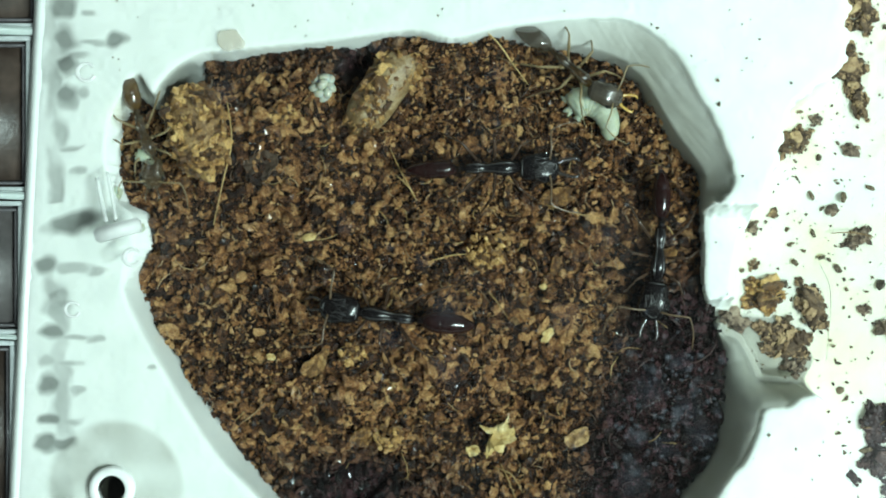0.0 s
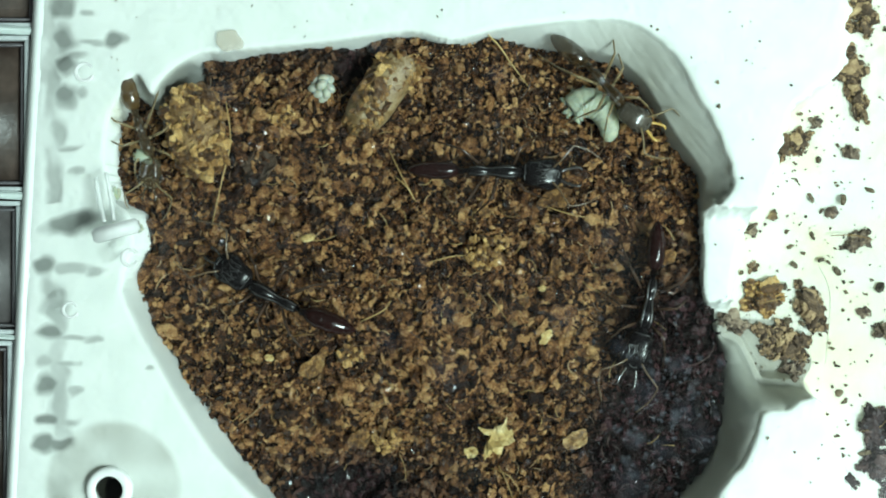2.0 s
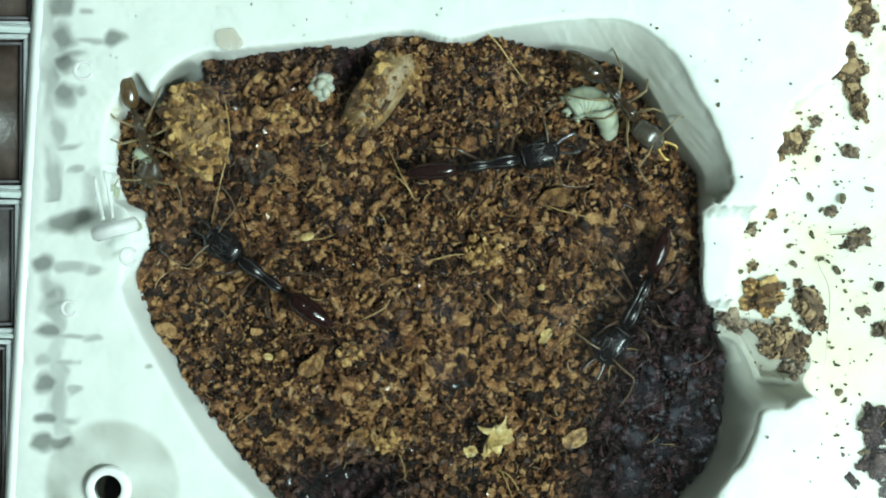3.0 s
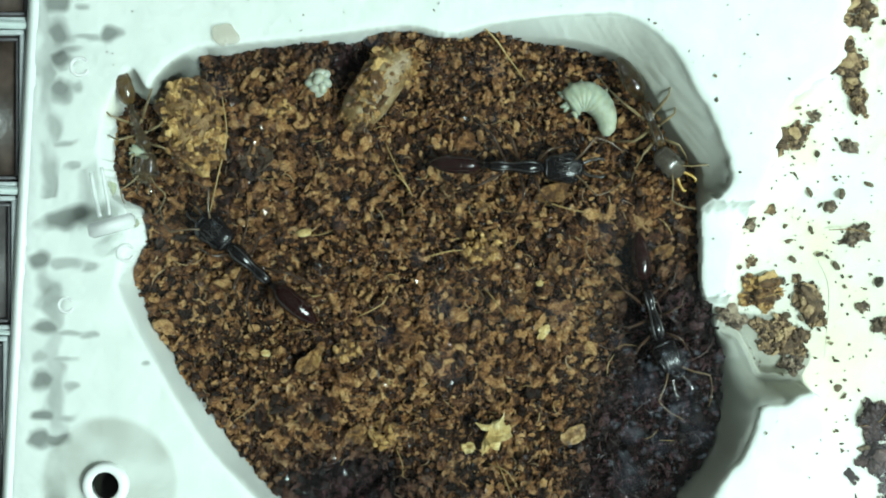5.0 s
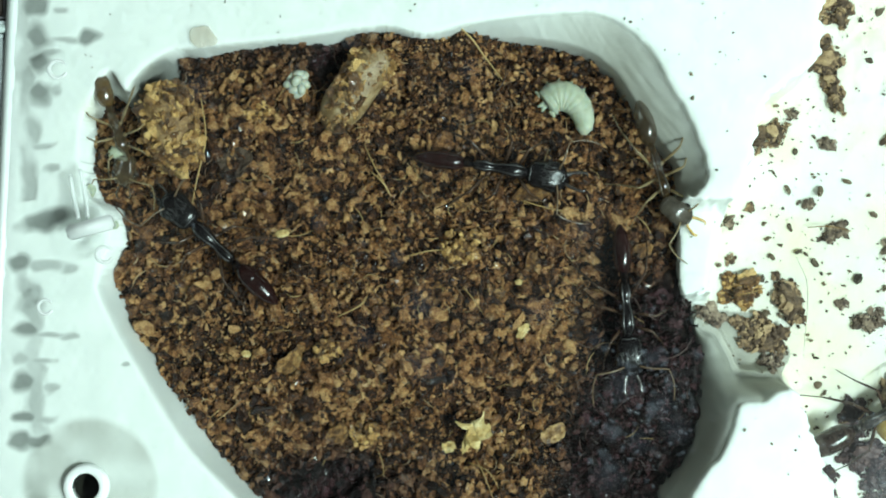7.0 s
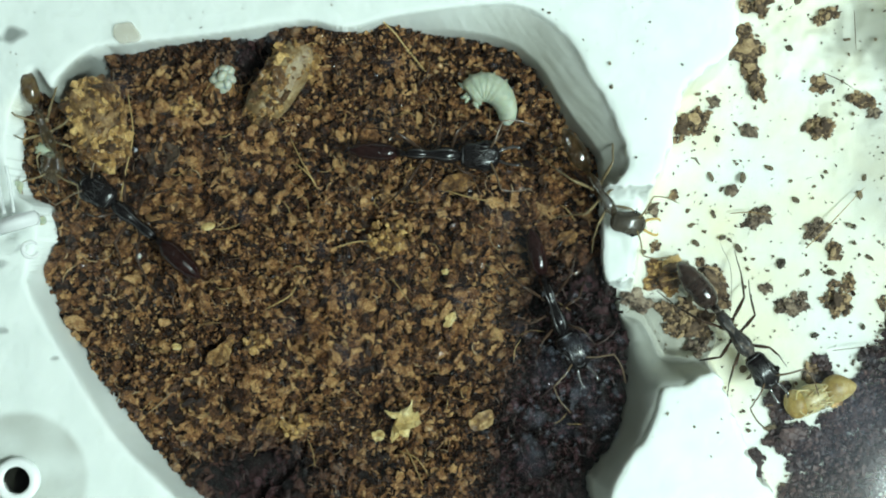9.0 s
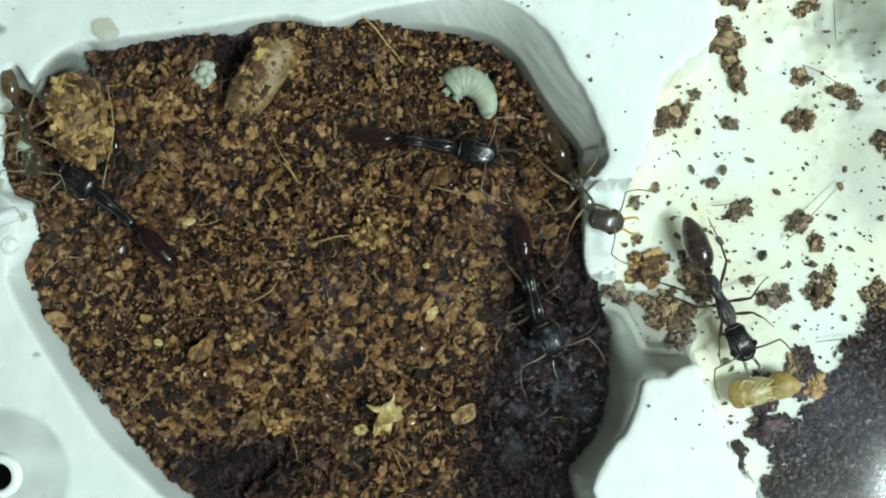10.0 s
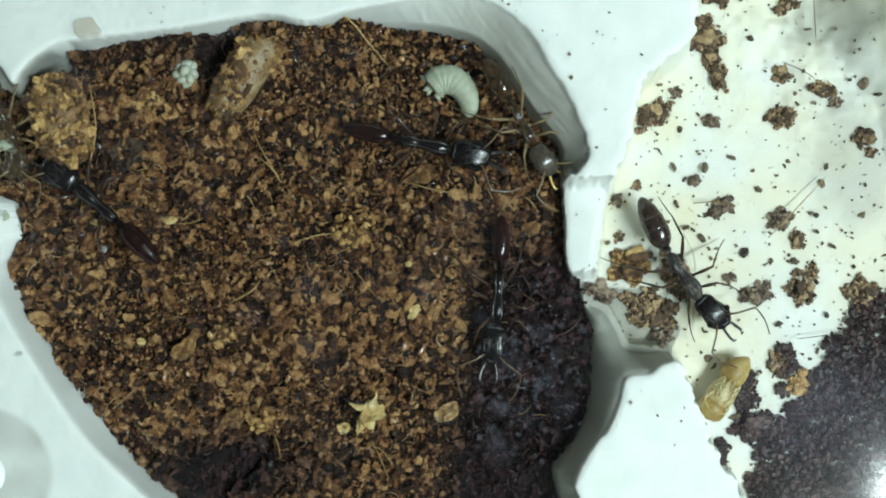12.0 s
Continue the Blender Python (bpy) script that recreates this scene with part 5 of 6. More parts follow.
def husk_scrap():
    """The star-shaped torn yellow husk."""
    bm = bmesh.new()
    tips = [(-1.35, 1.0, 0.6), (-0.75, 0.35, 0.15), (-0.75, -0.35, 0.1), (-0.95, -1.5, 0.05), (-0.4, -1.0, 0.1), (0.3, -1.2, 0.2), (0.55, -0.35, 0.3), (1.3, 0.05, 0.5),
            (0.85, 0.3, 0.35), (1.1, 0.85, 0.6), (0.55, 0.65, 0.4), (0.75, 1.7, 0.8), (0.1, 0.8, 0.4), (-0.3, 0.7, 0.3)]
    top = [bm.verts.new(p) for p in tips]
    ridge = [bm.verts.new((-0.2, -0.5, 0.75)), bm.verts.new((0.15, 0.25, -0.05))]
    low = [bm.verts.new((x, y, z - 0.16)) for x, y, z in tips]
    n = len(tips)
    for k in range(n):
        j = (k + 1) % n
        c = ridge[0] if k in (1, 2, 3, 4, 5) else ridge[1]
        d = ridge[0] if j in (1, 2, 3, 4, 5) else ridge[1]
        if c is d:
            bm.faces.new((top[j], top[k], c))
        else:
            bm.faces.new((top[j], top[k], c, d))
        bm.faces.new((top[k], top[j], low[j], low[k]))
    bm.faces.new(low)
    bmesh.ops.triangulate(bm, faces=bm.faces[:])
    bmesh.ops.subdivide_edges(bm, edges=bm.edges[:], cuts=2, use_grid_fill=True)
    for v in bm.verts:
        v.co += 0.34 * noise.noise_vector(v.co * 1.4) + 0.14 * noise.noise_vector(v.co * 3.5)
    bmesh.ops.recalc_face_normals(bm, faces=bm.faces)
    ob = part("husk_scrap", bm, HUSK, smooth=False)
    ob.location = [c * MM for c in (4.08, -13.90, -3.60)]
    return tagged(ob, "torn pale yellow seed husk lying on the soil", "husk")


husk_scrap()
chip((-23.30, 3.95, -0.9), 0.42, 71, LARVA, "skin_scrap", "cream scrap of shed larval skin at the chamber wall", 1.6, 75)
chip((-21.60, 1.50, -0.9), 0.3, 72, LARVA, "skin_scrap", "small cream scrap of larval skin by the tab", 1.2, 20)


def fibre(points, r=0.05, material=FIBRE, label="thin dry straw-coloured plant fibre"):
    base = Vector(points[0])
    bm = tube(bmesh.new(), [tuple(Vector(p) - base) for p in points], [r * 0.7, r, r * 0.5], 5, 5)
    ob = part("plant_fibre", bm, material)
    ob.location = base * MM
    return tagged(ob, label, "fibre", "dry fibres")


def all_fibres():
    fibre([(-15.86, 10.84, -3.40), (-15.50, 7.91, -3.20), (-16.14, 5.02, -3.30), (-16.90, 1.79, -3.60)], 0.07)
    fibre([(7.52, 3.28, -3.40), (9.36, 2.69, -3.20), (11.81, 2.20, -3.50)], 0.06)
    fibre([(-3.91, 7.44, -3.50), (-3.07, 5.64, -3.20), (-2.04, 3.87, -3.60)], 0.06)
    fibre([(-3.49, 5.45, -3.50), (-2.57, 4.60, -3.20), (-1.91, 3.54, -3.60)], 0.05)
    fibre([(-0.92, -0.87, -3.60), (0.66, -0.46, -3.30), (1.75, -0.37, -3.60)], 0.05)
    fibre([(3.25, -3.08, -3.60), (3.98, -3.90, -3.30), (4.74, -5.04, -3.60)], 0.06)
    fibre([(-5.99, -5.29, -3.60), (-4.31, -4.44, -3.30), (-3.70, -3.70, -3.60)], 0.05)
    fibre([(-10.99, 0.87, -3.60), (-8.88, 0.71, -3.30), (-7.45, 1.21, -3.60)], 0.04)
    fibre([(4.20, -15.77, -3.60), (4.81, -16.95, -3.20), (5.45, -18.69, -3.60)], 0.06)
    fibre([(3.58, -15.98, -3.60), (5.01, -16.53, -3.20), (5.87, -17.94, -3.60)], 0.05)
    fibre([(-3.08, -14.94, -3.60), (-2.66, -15.95, -3.40), (-2.58, -17.02, -3.60)], 0.04)
    fibre([(2.18, 16.38, -1.00), (3.89, 14.84, -1.20), (4.95, 13.54, -2.00), (6.27, 12.08, -3.40)], 0.06)
    fibre([(29.17, 1.19, -5.60), (30.74, 1.23, -5.20), (32.48, 0.89, -5.60)], 0.05)
    fibre([(25.70, -3.32, -4.60), (24.75, -3.60, -4.20), (23.57, -3.87, -4.50)], 0.06)
    fibre([(28.32, -1.02, -5.60), (29.07, -3.35, -5.30), (28.83, -8.46, -5.60)], 0.02, SPECK, "hair-thin dark fibre on the floor")
    fibre([(34.84, -1.56, -5.60), (36.01, -0.32, -5.00), (39.33, 2.95, -5.40)], 0.05)
    fibre([(36.35, 11.78, -5.60), (37.66, 11.00, -5.00), (38.98, 10.13, -5.20)], 0.04, SPECK, "hair-thin dark fibre on the floor")
    fibre([(36.71, -9.37, -5.50), (38.35, -9.18, -5.20), (40.58, -8.96, -5.40)], 0.035, SPECK, "hair-thin dark fibre on the floor")
    fibre([(38.39, 16.15, -4.00), (38.42, 14.44, -4.00), (38.62, 13.25, -4.50)], 0.04, SPECK, "hair-thin dark fibre on the floor")
    fibre([(31.39, -13.49, -5.40), (32.86, -13.09, -5.20), (33.81, -11.85, -5.40)], 0.03)
    rs = random.Random(91)
    for k in range(75):
        u, v = rs.uniform(290, 1200), rs.uniform(120, 850)
        x, y, a, n = (u - 784) * 0.0418, (441 - v) * 0.0418, rs.uniform(0, PI), rs.uniform(0.7, 2.2)
        if inside_distance(np.array([x]), np.array([y]), NEST)[0] < 2.0:
            continue
        z = float(soil_height(np.array([x]), np.array([y]))[0])
        dx, dy, bend = n * math.cos(a), n * math.sin(a), rs.uniform(-0.3, 0.3)
        fibre([(x - dx / 2, y - dy / 2, z + 0.2), (x - bend * dy, y + bend * dx, z + rs.uniform(0.3, 0.7)), (x + dx / 2, y + dy / 2, z + 0.2)], rs.uniform(0.02, 0.045))


all_fibres()


# ---------------------------------------------------------------- ants
LEGS = {"fore": (1.25, (0.75, 1.25, 0.75), (1.9, 1.9, -0.5), (3.1, 2.3, -1.75)),
        "mid": (0.25, (-0.15, 1.75, 0.95), (-0.9, 2.8, -0.5), (-1.5, 3.9, -1.75)),
        "hind": (-0.75, (-1.5, 1.55, 1.0), (-3.0, 2.4, -0.4), (-4.6, 3.0, -1.75))}


def ant(where, yaw, label, body, tail, skull, jaw, limb, feeler, ridge, gape=13, bite=1.0, stout=1.0, crown=1.12, belly=(1.1, 1.0)):
    """A long-jawed ant, 13 mm, facing x; returns the thing and the parts that move."""
    root = thing("ant", where, label, "ant", "ants of the colony", yaw)
    moving = {}
    part("thorax", loft(bmesh.new(), [(-2.05, 0, -0.1, 0.16, 0.2), (-1.85, 0, 0.0, 0.36, 0.46), (-1.2, 0, 0.05, 0.43, 0.56), (-0.55, 0, 0.02, 0.35, 0.46),
                                      (-0.1, 0, 0.05, 0.38, 0.48), (0.5, 0, 0.15, 0.53, 0.56), (1.1, 0, 0.15, 0.6, 0.56), (1.65, 0, 0.08, 0.45, 0.42),
                                      (2.0, 0, 0.0, 0.28, 0.26)], 16, 4), body, root)
    for v in root.children[0].data.vertices:
        v.co = (v.co.x, v.co.y * stout, v.co.z * min(stout, 1))
    slim = min(stout, 1)
    # keels added so that streak highlights run along the back
    for s in (1, -1):
        part("thorax_keel", tube(bmesh.new(), [(-1.85, s * 0.2, 0.38), (-1.2, s * 0.26, 0.5), (-0.5, s * 0.2, 0.4), (0.4, s * 0.28, 0.58), (1.2, s * 0.32, 0.58), (1.6, s * 0.25, 0.42)],
                                 [0.05, 0.07, 0.06, 0.07, 0.07, 0.04], 8, 4), ridge, root, "ridge added along the back to catch streak highlights")
    node = bmesh.new()
    loft(node, [(-2.75, 0, -0.1, 0.16, 0.18), (-2.6, 0, 0.05, 0.27, 0.45), (-2.35, 0, 0.25, 0.3, 0.6), (-2.15, 0, 0.0, 0.22, 0.33), (-1.95, 0, -0.1, 0.18, 0.2)], 12, 4)
    bmesh.ops.create_cone(node, segments=8, radius1=0.14, radius2=0.02, depth=0.5, cap_ends=True, matrix=Matrix.Translation((-2.4, 0, 1.0)))
    part("petiole", node, body, root, "waist node with a short spine")
    gaster = part("gaster", loft(bmesh.new(), [(0.1, 0, 0, 0.22, 0.22), (-0.12, 0, 0, 0.5, 0.48), (-0.55, 0, 0, 0.76, 0.72), (-1.15, 0, 0, 0.86, 0.82),
                                               (-1.27, 0, 0, 0.83, 0.79), (-1.4, 0, 0, 0.84, 0.8), (-2.05, 0, -0.03, 0.84, 0.78), (-2.17, 0, -0.04, 0.79, 0.73),
                                               (-2.3, 0, -0.05, 0.76, 0.7), (-2.8, 0, -0.1, 0.66, 0.58), (-2.9, 0, -0.1, 0.6, 0.53), (-3.25, 0, -0.15, 0.42, 0.38),
                                               (-3.5, 0, -0.18, 0.24, 0.22), (-3.62, 0, -0.2, 0.06, 0.06)], 20, 4), tail, root, "glossy pointed gaster")
    for v in gaster.data.vertices:
        v.co = (v.co.x * belly[0], v.co.y * belly[1] * slim, v.co.z * belly[1] * slim)
    put(gaster, -2.65, 0, 0)
    moving["gaster"] = gaster
    head = part("head", loft(bmesh.new(), [(-0.05, 0, 0, 0.25, 0.22), (0.1, 0, 0, 0.62, 0.42), (0.5, 0, 0.02, 0.86, 0.6), (1.0, 0, 0.04, 0.88, 0.66), (1.6, 0, 0.05, 1.02, 0.66),
                                           (2.1, 0, 0.02, 1.05, 0.58), (2.5, 0, 0, 0.86, 0.46), (2.8, 0, -0.02, 0.55, 0.34), (2.95, 0, -0.02, 0.2, 0.2)], 20, 4), skull, root)
    for v in head.data.vertices:
        # a groove down the crown
        v.co.y *= crown * slim
        x, y, z = (c / MM for c in v.co)
        if z > 0.1:
            v.co.z -= MM * 0.14 * math.exp(-(y / 0.16) ** 2) * (0.3 + 0.3 * x)
    ridges = bmesh.new()
    for s in (1, -1):
        tube(ridges, [(0.75, s * 0.42, 0.58), (1.3, s * 0.3, 0.66), (1.85, s * 0.34, 0.6), (2.3, s * 0.55, 0.42)], [0.02, 0.045, 0.05, 0.03], 6, 4)
        tube(ridges, [(1.25, s * 0.72, 0.5), (1.7, s * 0.62, 0.58), (2.15, s * 0.72, 0.42)], [0.03, 0.05, 0.03], 6, 4)
        for k in range(4):
            y = 0.1 + 0.17 * k
            tube(ridges, [(0.9 + 0.1 * k, s * y, 0.66 - 0.1 * y), (1.2, s * (y + 0.13), 0.68 - 0.15 * y), (1.5 + 0.12 * k, s * (y - 0.06), 0.68 - 0.16 * y),
                          (1.8 + 0.1 * k, s * (y + 0.08), 0.62 - 0.16 * y)], [0.012, 0.035, 0.03, 0.012], 5, 4)
    # arc added across the nape for a crescent highlight
    tube(ridges, [(0.32, -0.72, 0.2), (0.2, -0.45, 0.4), (0.22, 0.0, 0.44), (0.2, 0.45, 0.4), (0.32, 0.72, 0.2)], [0.02, 0.045, 0.05, 0.045, 0.02], 8, 5)
    tube(ridges, [(2.35, -0.4, 0.4), (2.62, -0.2, 0.36), (2.66, 0.2, 0.35), (2.35, 0.4, 0.4)], [0.04, 0.05, 0.04], 6, 4)
    part("carina", ridges, ridge, head, "raised shiny ridges on the brow")
    put(head, 1.95, 0, 0.02)
    moving["head"] = head
    for s in (1, -1):
        eye = part("eye", ball(bmesh.new(), 1.9, s * 0.98, 0.28, 0.22, 0.15, 0.2, 2), EYE, head)
        bm = tube(bmesh.new(), [(0, 0, 0), (0.6, s * 0.14, 0.02), (1.35, s * 0.2, 0.03), (1.85, s * 0.12, 0), (1.98, -s * 0.14, -0.05)], [0.2, 0.15, 0.14, 0.14, 0.06], 8, 5)
        mandible = part("mandible", bm, jaw, head, "long straight jaw with a hooked tip")
        put(mandible, 2.72, s * 0.28, -0.02, 0, 0, s * gape)
        mandible.scale = (bite, bite * 1.1, bite)
        bm = tube(bmesh.new(), [(0, 0, 0), (0.5, s * 0.7, 0.25), (1.0, s * 1.65, 0.3), (1.25, s * 1.85, 0.25), (2.3, s * 1.75, 0.0), (3.4, s * 1.3, -0.35)],
                  [0.09, 0.075, 0.075, 0.06, 0.06, 0.05], 6, 4)
        antenna = part("antenna", bm, feeler, head, "elbowed feeler")
        put(antenna, 2.2, s * 0.5, 0.4)
        moving["antenna", s] = (antenna, (2.2, s * 0.5, 0.4))
        for kind, (hip, knee, ankle, toe) in LEGS.items():
            k, a, t = [(p[0], s * p[1], p[2]) for p in (knee, ankle, toe)]
            coxa = (k[0] * 0.18, k[1] * 0.2, -0.1)
            bm = bmesh.new()
            tube(bm, [(0, 0, -0.15), coxa], [0.2, 0.15], 8)
            tube(bm, [coxa, tuple((np.array(coxa) + k) / 2 + (0, 0, 0.12)), k], [0.1, 0.15, 0.09], 7, 4)
            tube(bm, [k, tuple((np.array(k) + a) / 2), a], [0.075, 0.1, 0.06], 6, 3)
            tube(bm, [a, tuple((np.array(a) + t) / 2 + (0, 0, -0.12)), t], [0.055, 0.045, 0.035], 5, 3)
            leg = part("leg", bm, limb, root)
            put(leg, hip, s * 0.28, -0.2)
            moving["leg", kind, s] = (leg, (hip, s * 0.28, -0.2))
    return root, moving


BLACK = (ANT_BLACK, ANT_GASTER, ANT_BLACK, ANT_JAW, ANT_LEG, ANT_FEELER, ANT_RIDGE)
AMBER = (CALLOW, CALLOW, CALLOW_HEAD, CALLOW_JAW, CALLOW_LEG, CALLOW_LEG, CALLOW_HEAD)
ANT_A = ant((0, 0, -2.2), 0, "glossy black long-jawed ant walking over the soil", *BLACK, 5, 0.55, belly=(1.06, 0.92))
ANT_B = ant((0, 0, -2.2), 0, "glossy black ant with red-brown gaster, jaws apart, beside the brood", *BLACK, 9, 0.85, belly=(1.02, 0.8))
ANT_C = ant((0, 0, -2.2), 0, "black ant in the dim damp corner of the nest", *BLACK, 8, 0.8, belly=(0.98, 0.8))
ANT_D = ant((0, 0, -2.2), 0, "young amber-brown ant with golden jaws climbing the chamber wall", *AMBER, 13, 0.72, 0.9, belly=(1.04, 1.06))
ANT_D[0].scale = (0.87, 0.87, 0.87)
ANT_E = ant((0, 0, -3.6), 0, "black ant dragging a yellow pupa over the pale floor", DUSTY, GASTER_PALE, *BLACK[2:], 3, 0.72, 1.1, 0.95, belly=(1.14, 1.08))
ANT_F = ant((-21.35, 8.05, -1.15), -72, "amber-brown ant wedged at the chamber's edge beside a larva", TENERAL_CLEAR, TENERAL, TENERAL_CLEAR, TENERAL_CLEAR, CALLOW_LEG, CALLOW_LEG, TENERAL_CLEAR, 10, 0.7)
ANT_F[0].scale = (0.78, 0.78, 0.78)


def pupa():
    root = thing("pupa", (0, 0, -4.6), "soft yellow translucent ant pupa dragged by a worker", "pupa", "brood")
    part("gaster", loft(bmesh.new(), [(0.25, 0, 0, 0.4, 0.3), (0.6, 0.05, 0, 0.85, 0.6), (1.2, 0.12, 0, 1.05, 0.8), (1.8, 0.12, 0, 1.0, 0.78), (2.4, 0.0, 0, 0.68, 0.55), (2.8, -0.1, 0, 0.3, 0.28),
                                      (2.95, -0.14, 0, 0.06, 0.06)], 18, 5), PUPA, root, "golden rounded gaster")
    part("thorax", loft(bmesh.new(), [(0.9, 0, -0.1, 0.5, 0.4), (0.3, 0, -0.05, 0.92, 0.75), (-0.4, 0, 0, 1.08, 0.85), (-1.0, 0, 0, 1.05, 0.82), (-1.6, 0, 0, 0.6, 0.5)], 14, 5),
         PUPA_PALE, root, "cream translucent thorax")
    part("head", loft(bmesh.new(), [(-1.0, 0, 0, 0.3, 0.3), (-1.2, 0, 0, 0.85, 0.65), (-1.7, 0, 0.02, 1.12, 0.8), (-2.3, 0, 0, 0.98, 0.7), (-2.6, 0, 0, 0.5, 0.4), (-2.7, 0, 0, 0.1, 0.1)], 16, 5),
         PUPA, root, "golden head")
    for s in (1, -1):
        for x in (0.2, -0.3, -0.8):
            part("folded_leg", tube(bmesh.new(), [(x, s * 0.9, 0.4), (x + 0.5, s * 0.66, 0.7), (x - 0.2, s * 0.36, 0.83), (x + 0.7, s * 0.14, 0.78)], [0.05, 0.07, 0.06, 0.03], 6, 3), PUPA_PALE, root)
        part("feeler", tube(bmesh.new(), [(-1.9, s * 0.4, 0.7), (-1.5, s * 0.95, 0.5), (-0.7, s * 0.8, 0.6)], [0.08, 0.09, 0.06], 6, 3), PUPA_PALE, root)
    return root


PUPA_THING = pupa()


# ---------------------------------------------------------------- movement
def stride(moving, rows, calm):
    """Legs and feelers swing as far as the ant goes: two tripods in turn."""
    ts = np.arange(0, 12.01, 0.25)
    t0, px, py, yw = np.array([r[0] for r in rows]), *[np.array([r[k] for r in rows]) for k in (1, 2, 4)]
    x, y, w = np.interp(ts, t0, px), np.interp(ts, t0, py), np.interp(ts, t0, yw)
    gone = np.concatenate([[0], np.cumsum(np.hypot(np.diff(x), np.diff(y)) + 0.03 * np.abs(np.diff(w)))])
    for key, value in moving.items():
        if key[0] == "leg":
            leg, (lx, ly, lz) = value
            _, kind, s = key
            first = (kind in ("fore", "hind")) == (s > 0)
            walk(leg, [(t, pose(lx * MM, ly * MM, lz * MM, 0, 0, s * (17 * math.sin(2 * PI * g / 4.5 + (0 if first else PI)) + calm * 2.5 * math.sin(1.7 * t + 2.1 * s + len(kind)))))
                       for t, g in zip(ts, gone)])
        elif key[0] == "antenna":
            feeler, (lx, ly, lz) = value
            s = key[1]
            walk(feeler, [(t, pose(lx * MM, ly * MM, lz * MM, 0, 0, s * 8 + 16 * math.sin(1.9 * t + 1.3 * s) + 7 * math.sin(4.3 * t + s))) for t in ts])


def go(made, rows, pitch=0.0, look_aside=None):
    """rows: seconds, place in mm, heading, and the turn of head and gaster against the thorax, in degrees."""
    root, moving = made
    last = [] if rows[-1][0] >= 12 else [(12.0, *rows[-1][1:])]
    rows = list(rows) + last
    walk(root, [(t, pose(x * MM, y * MM, z * MM, 0, pitch, yaw)) for t, x, y, z, yaw, _, _ in rows])
    nod = []
    for t, _, _, _, _, h, _ in rows:
        # an extra sideways look of the head, half of it from the neck's own shift
        extra = float(np.interp(t, *look_aside)) if look_aside else 0.0
        a, b = math.radians(h), math.radians(h + extra)
        nod.append((t, pose((1.95 + 0.7 * (math.cos(a) - math.cos(b))) * MM, 0.7 * (math.sin(a) - math.sin(b)) * MM, 0.02 * MM, 0, 0, h + extra)))
    walk(moving["head"], nod)
    walk(moving["gaster"], [(t, pose(-2.65 * MM, 0, 0, 0, 0, g)) for t, _, _, _, _, _, g in rows])
    stride(moving, rows, 1.0)


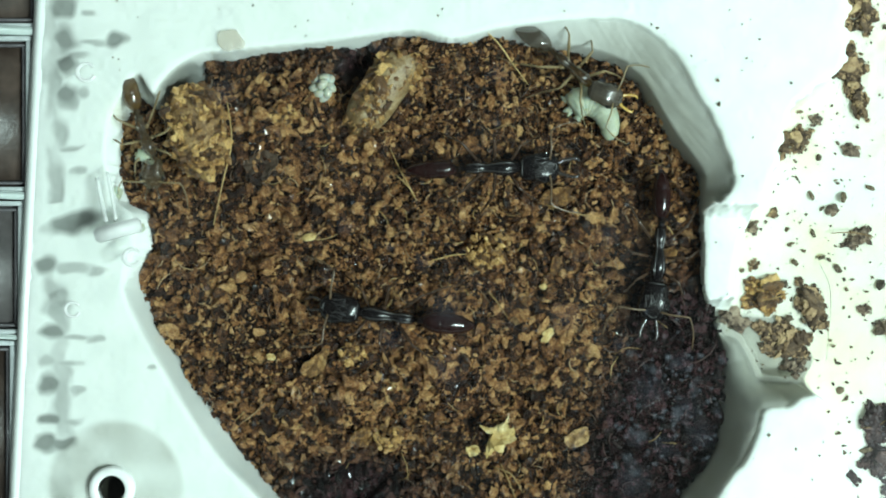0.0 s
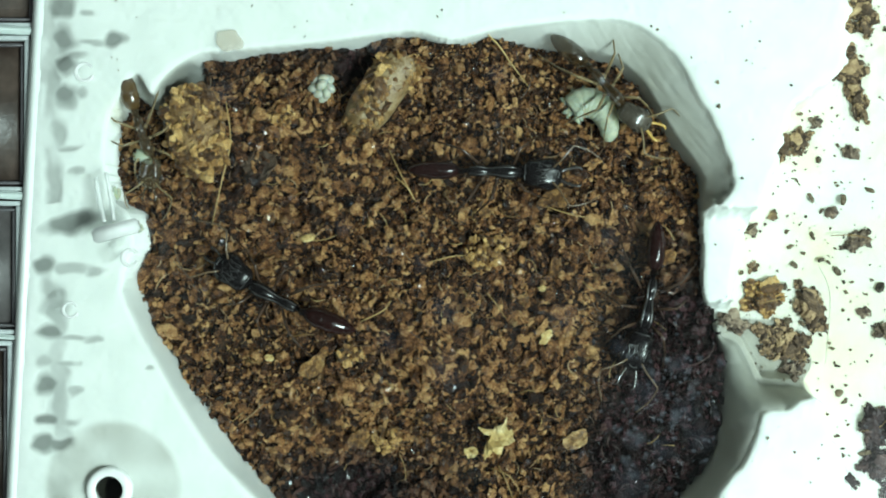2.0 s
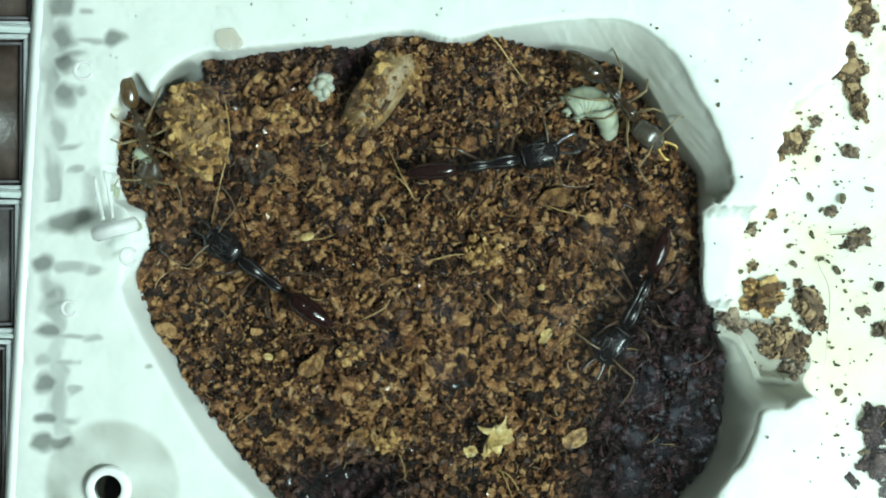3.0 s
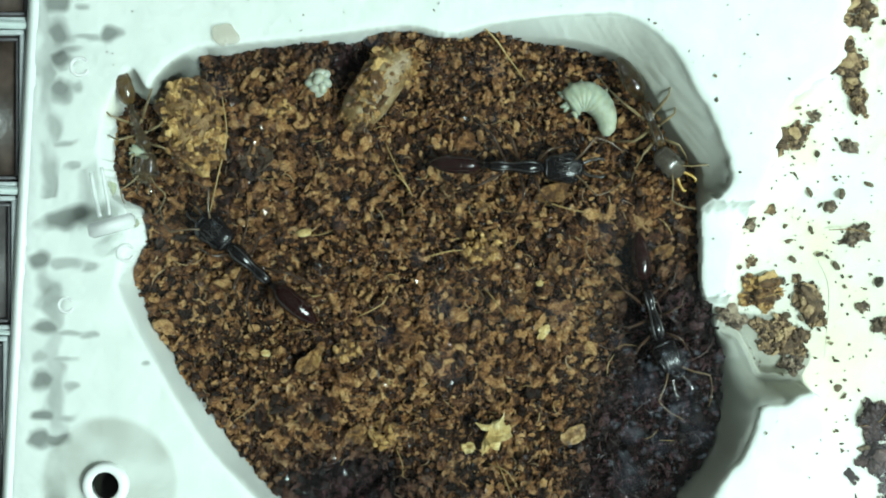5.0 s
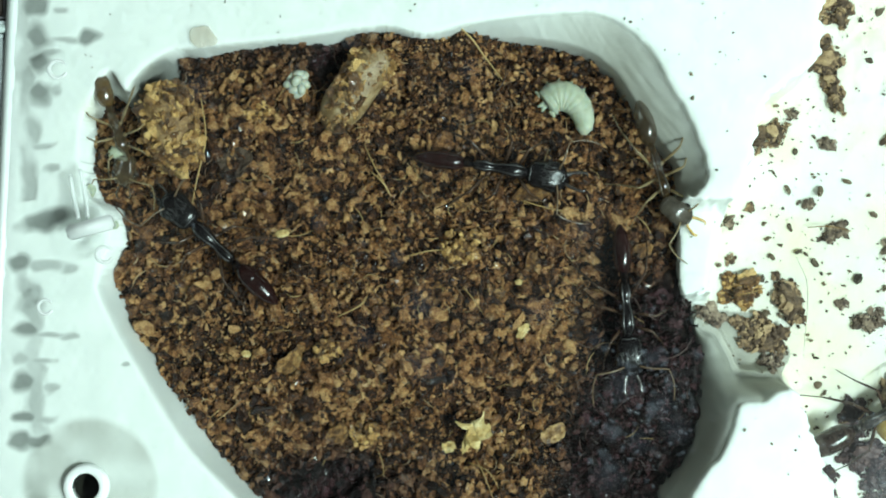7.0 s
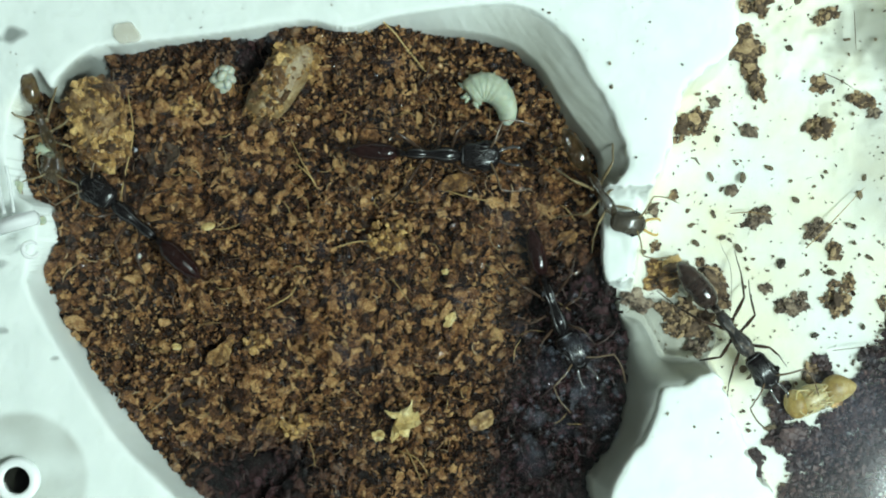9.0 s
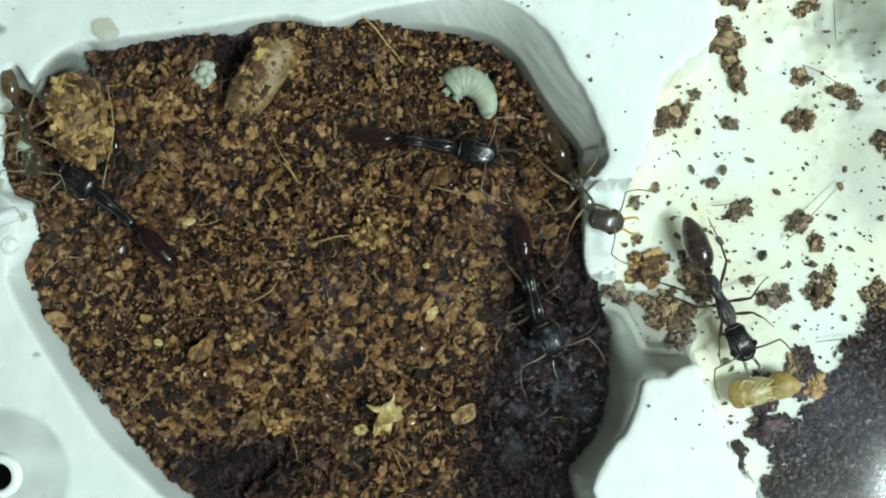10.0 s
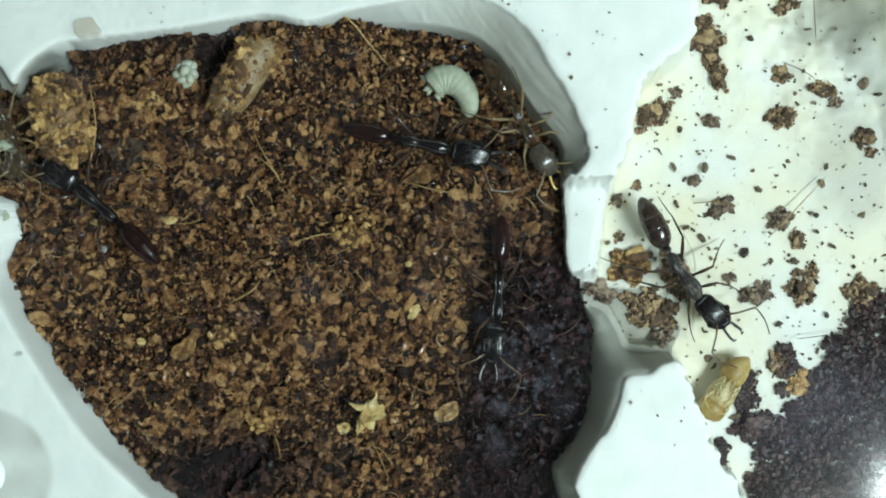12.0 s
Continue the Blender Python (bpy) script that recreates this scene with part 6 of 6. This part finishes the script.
def motions():
    go(ANT_A, (
        (0.0, -4.12, -4.83, -2.20, 172, -2, 2), (0.5, -8.72, -5.10, -2.20, 171, -2, 2), (1.0, -9.74, -4.79, -2.20, 161, -3, 2),
        (1.5, -10.80, -4.19, -2.20, 157, -7, 7), (2.0, -12.24, -3.37, -2.20, 153, -11, 7), (2.5, -12.86, -2.25, -2.20, 143, -3, 2),
        (3.0, -13.08, -1.86, -2.20, 143, -2, 2), (5.0, -13.71, -1.35, -2.20, 138, -1, 1), (5.5, -14.30, -1.10, -2.20, 140, -4, 3),
        (6.0, -14.45, -0.30, -2.20, 139, -1, 1), (6.5, -14.64, 0.12, -2.20, 139, 4, -3), (7.0, -14.82, 0.30, -2.20, 136, 2, -1),
        (7.2, -14.79, 0.32, -2.20, 137, -1, 1), (8.8, -15.47, 1.37, -2.20, 138, 2, -2), (9.2, -15.20, 1.62, -2.20, 140, 5, -4),
        (9.5, -15.28, 1.82, -2.20, 137, 7, -5), (10.0, -15.38, 2.08, -2.20, 138, 7, -6), (10.5, -15.49, 2.38, -2.20, 138, 7, -6),
        (11.0, -15.55, 2.38, -2.20, 138, 8, -6), (11.5, -15.61, 2.62, -2.20, 138, 11, -7), (12.0, -15.39, 2.41, -2.20, 137, 6, -5)))
    go(ANT_B, (
        (0.0, 3.56, 5.87, -2.20, 1, -1, 1), (0.5, 3.68, 5.68, -2.20, -1, -1, 1), (1.0, 3.73, 5.70, -2.20, -2, -3, 2),
        (1.5, 3.85, 5.68, -2.20, -2, -1, 1), (2.0, 3.82, 5.71, -2.20, -2, -2, 1), (2.5, 3.75, 5.83, -2.20, 2, 1, -0),
        (3.0, 3.78, 6.20, -2.20, 9, 8, -5), (5.0, 5.59, 5.66, -2.20, -2, 2, -1), (5.5, 5.68, 5.54, -2.20, -7, 1, -1),
        (6.0, 6.01, 5.51, -2.20, -12, -3, 2), (6.5, 5.77, 5.46, -2.20, -10, -2, 1), (7.0, 6.05, 5.50, -2.20, -9, -1, 1),
        (7.2, 6.20, 5.47, -2.20, -10, 2, -2), (8.8, 6.45, 5.74, -2.20, -3, 3, -2), (9.2, 7.05, 5.91, -2.20, -4, 1, -1),
        (9.5, 7.34, 5.94, -2.20, -4, 1, -1), (10.0, 7.96, 6.14, -2.20, -10, -3, 2), (10.5, 7.84, 5.83, -2.20, -20, -3, 2),
        (11.0, 8.26, 5.78, -2.20, -19, -2, 2), (11.5, 8.39, 5.88, -2.20, -18, -0, 0), (12.0, 8.94, 5.92, -2.20, -14, 1, -0)))
    go(ANT_C, (
        (0.0, 15.71, -0.37, -2.60, -94, -5, 3), (0.5, 15.55, -2.33, -2.60, -94, -7, 5), (1.0, 15.56, -3.80, -2.60, -94, -4, 3),
        (1.5, 15.20, -4.03, -2.60, -98, -5, 3), (2.0, 15.00, -3.94, -2.60, -100, -8, 5), (2.5, 14.49, -3.75, -2.60, -109, -9, 6),
        (3.0, 14.16, -4.02, -2.60, -116, -11, 7), (5.0, 15.53, -5.07, -2.60, -75, 11, -8), (5.5, 15.30, -4.80, -2.60, -78, 6, -3),
        (6.0, 15.15, -4.92, -2.60, -83, 2, -1), (6.5, 15.08, -4.81, -2.60, -84, -0, 0), (7.0, 15.13, -4.74, -2.60, -86, 1, -0),
        (7.2, 15.24, -4.82, -2.60, -85, -2, 1), (8.8, 15.38, -5.77, -2.60, -68, 12, -8), (9.2, 15.30, -5.42, -2.60, -77, 5, -3),
        (9.5, 15.26, -5.24, -2.60, -80, 3, -2), (10.0, 15.24, -5.27, -2.60, -78, 12, -5), (10.5, 15.14, -5.08, -2.60, -83, 3, -2),
        (11.0, 15.22, -5.39, -2.60, -82, 11, -4), (11.5, 14.95, -5.63, -2.60, -84, 3, -1), (12.0, 13.90, -5.53, -2.60, -96, -4, 3)))
    go(ANT_D, (
        (0.0, 9.39, 12.91, -1.50, -40, -4, 4), (0.5, 9.77, 12.87, -1.53, -41, -8, 7), (1.0, 10.40, 12.48, -1.57, -40, -5, 5),
        (1.5, 11.04, 12.14, -1.60, -43, -9, 7), (2.0, 11.90, 11.73, -1.63, -47, -11, 9), (2.5, 12.64, 11.17, -1.67, -49, -16, 14),
        (3.0, 13.02, 10.51, -1.70, -49, -15, 12), (5.0, 15.36, 8.57, -2.00, -67, -8, 7), (5.5, 16.02, 7.21, -1.93, -72, -5, 5),
        (6.0, 16.70, 6.09, -1.85, -73, -1, 1), (6.5, 17.18, 5.35, -1.77, -76, -1, 1), (7.0, 17.47, 4.93, -1.70, -73, 1, -1),
        (7.2, 17.77, 4.69, -1.64, -71, -1, 1), (8.8, 18.76, 2.48, -1.15, -58, 4, -3), (9.2, 19.02, 2.70, -1.15, -59, 2, -2),
        (9.5, 19.17, 2.44, -1.15, -58, 2, -2), (10.0, 18.80, 2.31, -1.15, -61, 3, -2), (10.5, 18.92, 2.37, -1.15, -67, -1, 1),
        (11.0, 18.47, 3.37, -1.15, -65, -1, 1), (11.5, 17.45, 5.43, -1.42, -63, 1, -0), (12.0, 16.09, 7.11, -1.70, -62, -2, 1)), 6, ((0, 3, 6, 8.8, 10.5, 12), (25, 27, 30, 46, 46, 10)))
    go(ANT_E, (
        (0.0, 44.30, -9.55, -3.60, 12, -0, 0), (5.5, 44.48, -9.82, -3.60, 12, -0, 0), (6.5, 37.64, -12.39, -3.60, 20, 0, -0),
        (7.0, 34.25, -12.57, -3.60, 26, -2, 1), (7.2, 33.78, -12.40, -3.60, 26, -1, 1), (8.8, 29.60, -8.48, -3.60, -52, -1, 1),
        (9.2, 28.50, -7.24, -3.60, -55, -1, 1), (9.5, 28.71, -6.46, -3.60, -62, -1, 1), (10.0, 29.23, -5.95, -3.60, -68, 3, -2),
        (10.5, 28.28, -6.15, -3.60, -79, 3, -2), (11.0, 27.92, -5.58, -3.60, -72, -2, 1), (11.5, 28.19, -4.79, -3.60, -64, 4, -2),
        (12.0, 27.94, -4.34, -3.60, -58, 12, -8)))
    go(ANT_F, ((0.0, -21.35, 8.05, -1.15, -72, -20, -3), (6.0, -21.35, 8.05, -1.15, -72, -24, -1), (12.0, -21.35, 8.05, -1.15, -72, -20, -3)), 9)
    walk(PUPA_THING, [(t, pose(x * MM, y * MM, z * MM, 0, 0, a)) for t, x, y, z, a in ((0.0, 36.01, -12.58, -4.60, 17), (7.2, 36.54, -13.15, -4.60, 17), (8.8, 35.94, -13.21, -4.60, 18), (9.0, 35.30, -12.70, -4.60, 18), (9.2, 33.90, -12.70, -4.60, 16), (9.5, 32.83, -12.83, -4.60, 9), (10.0, 32.45, -12.78, -4.60, 8), (10.5, 31.71, -12.85, -4.60, 12), (11.0, 31.24, -11.96, -4.60, 17), (11.5, 31.16, -11.91, -4.60, 16), (12.0, 30.92, -12.88, -4.60, 54))])


motions()
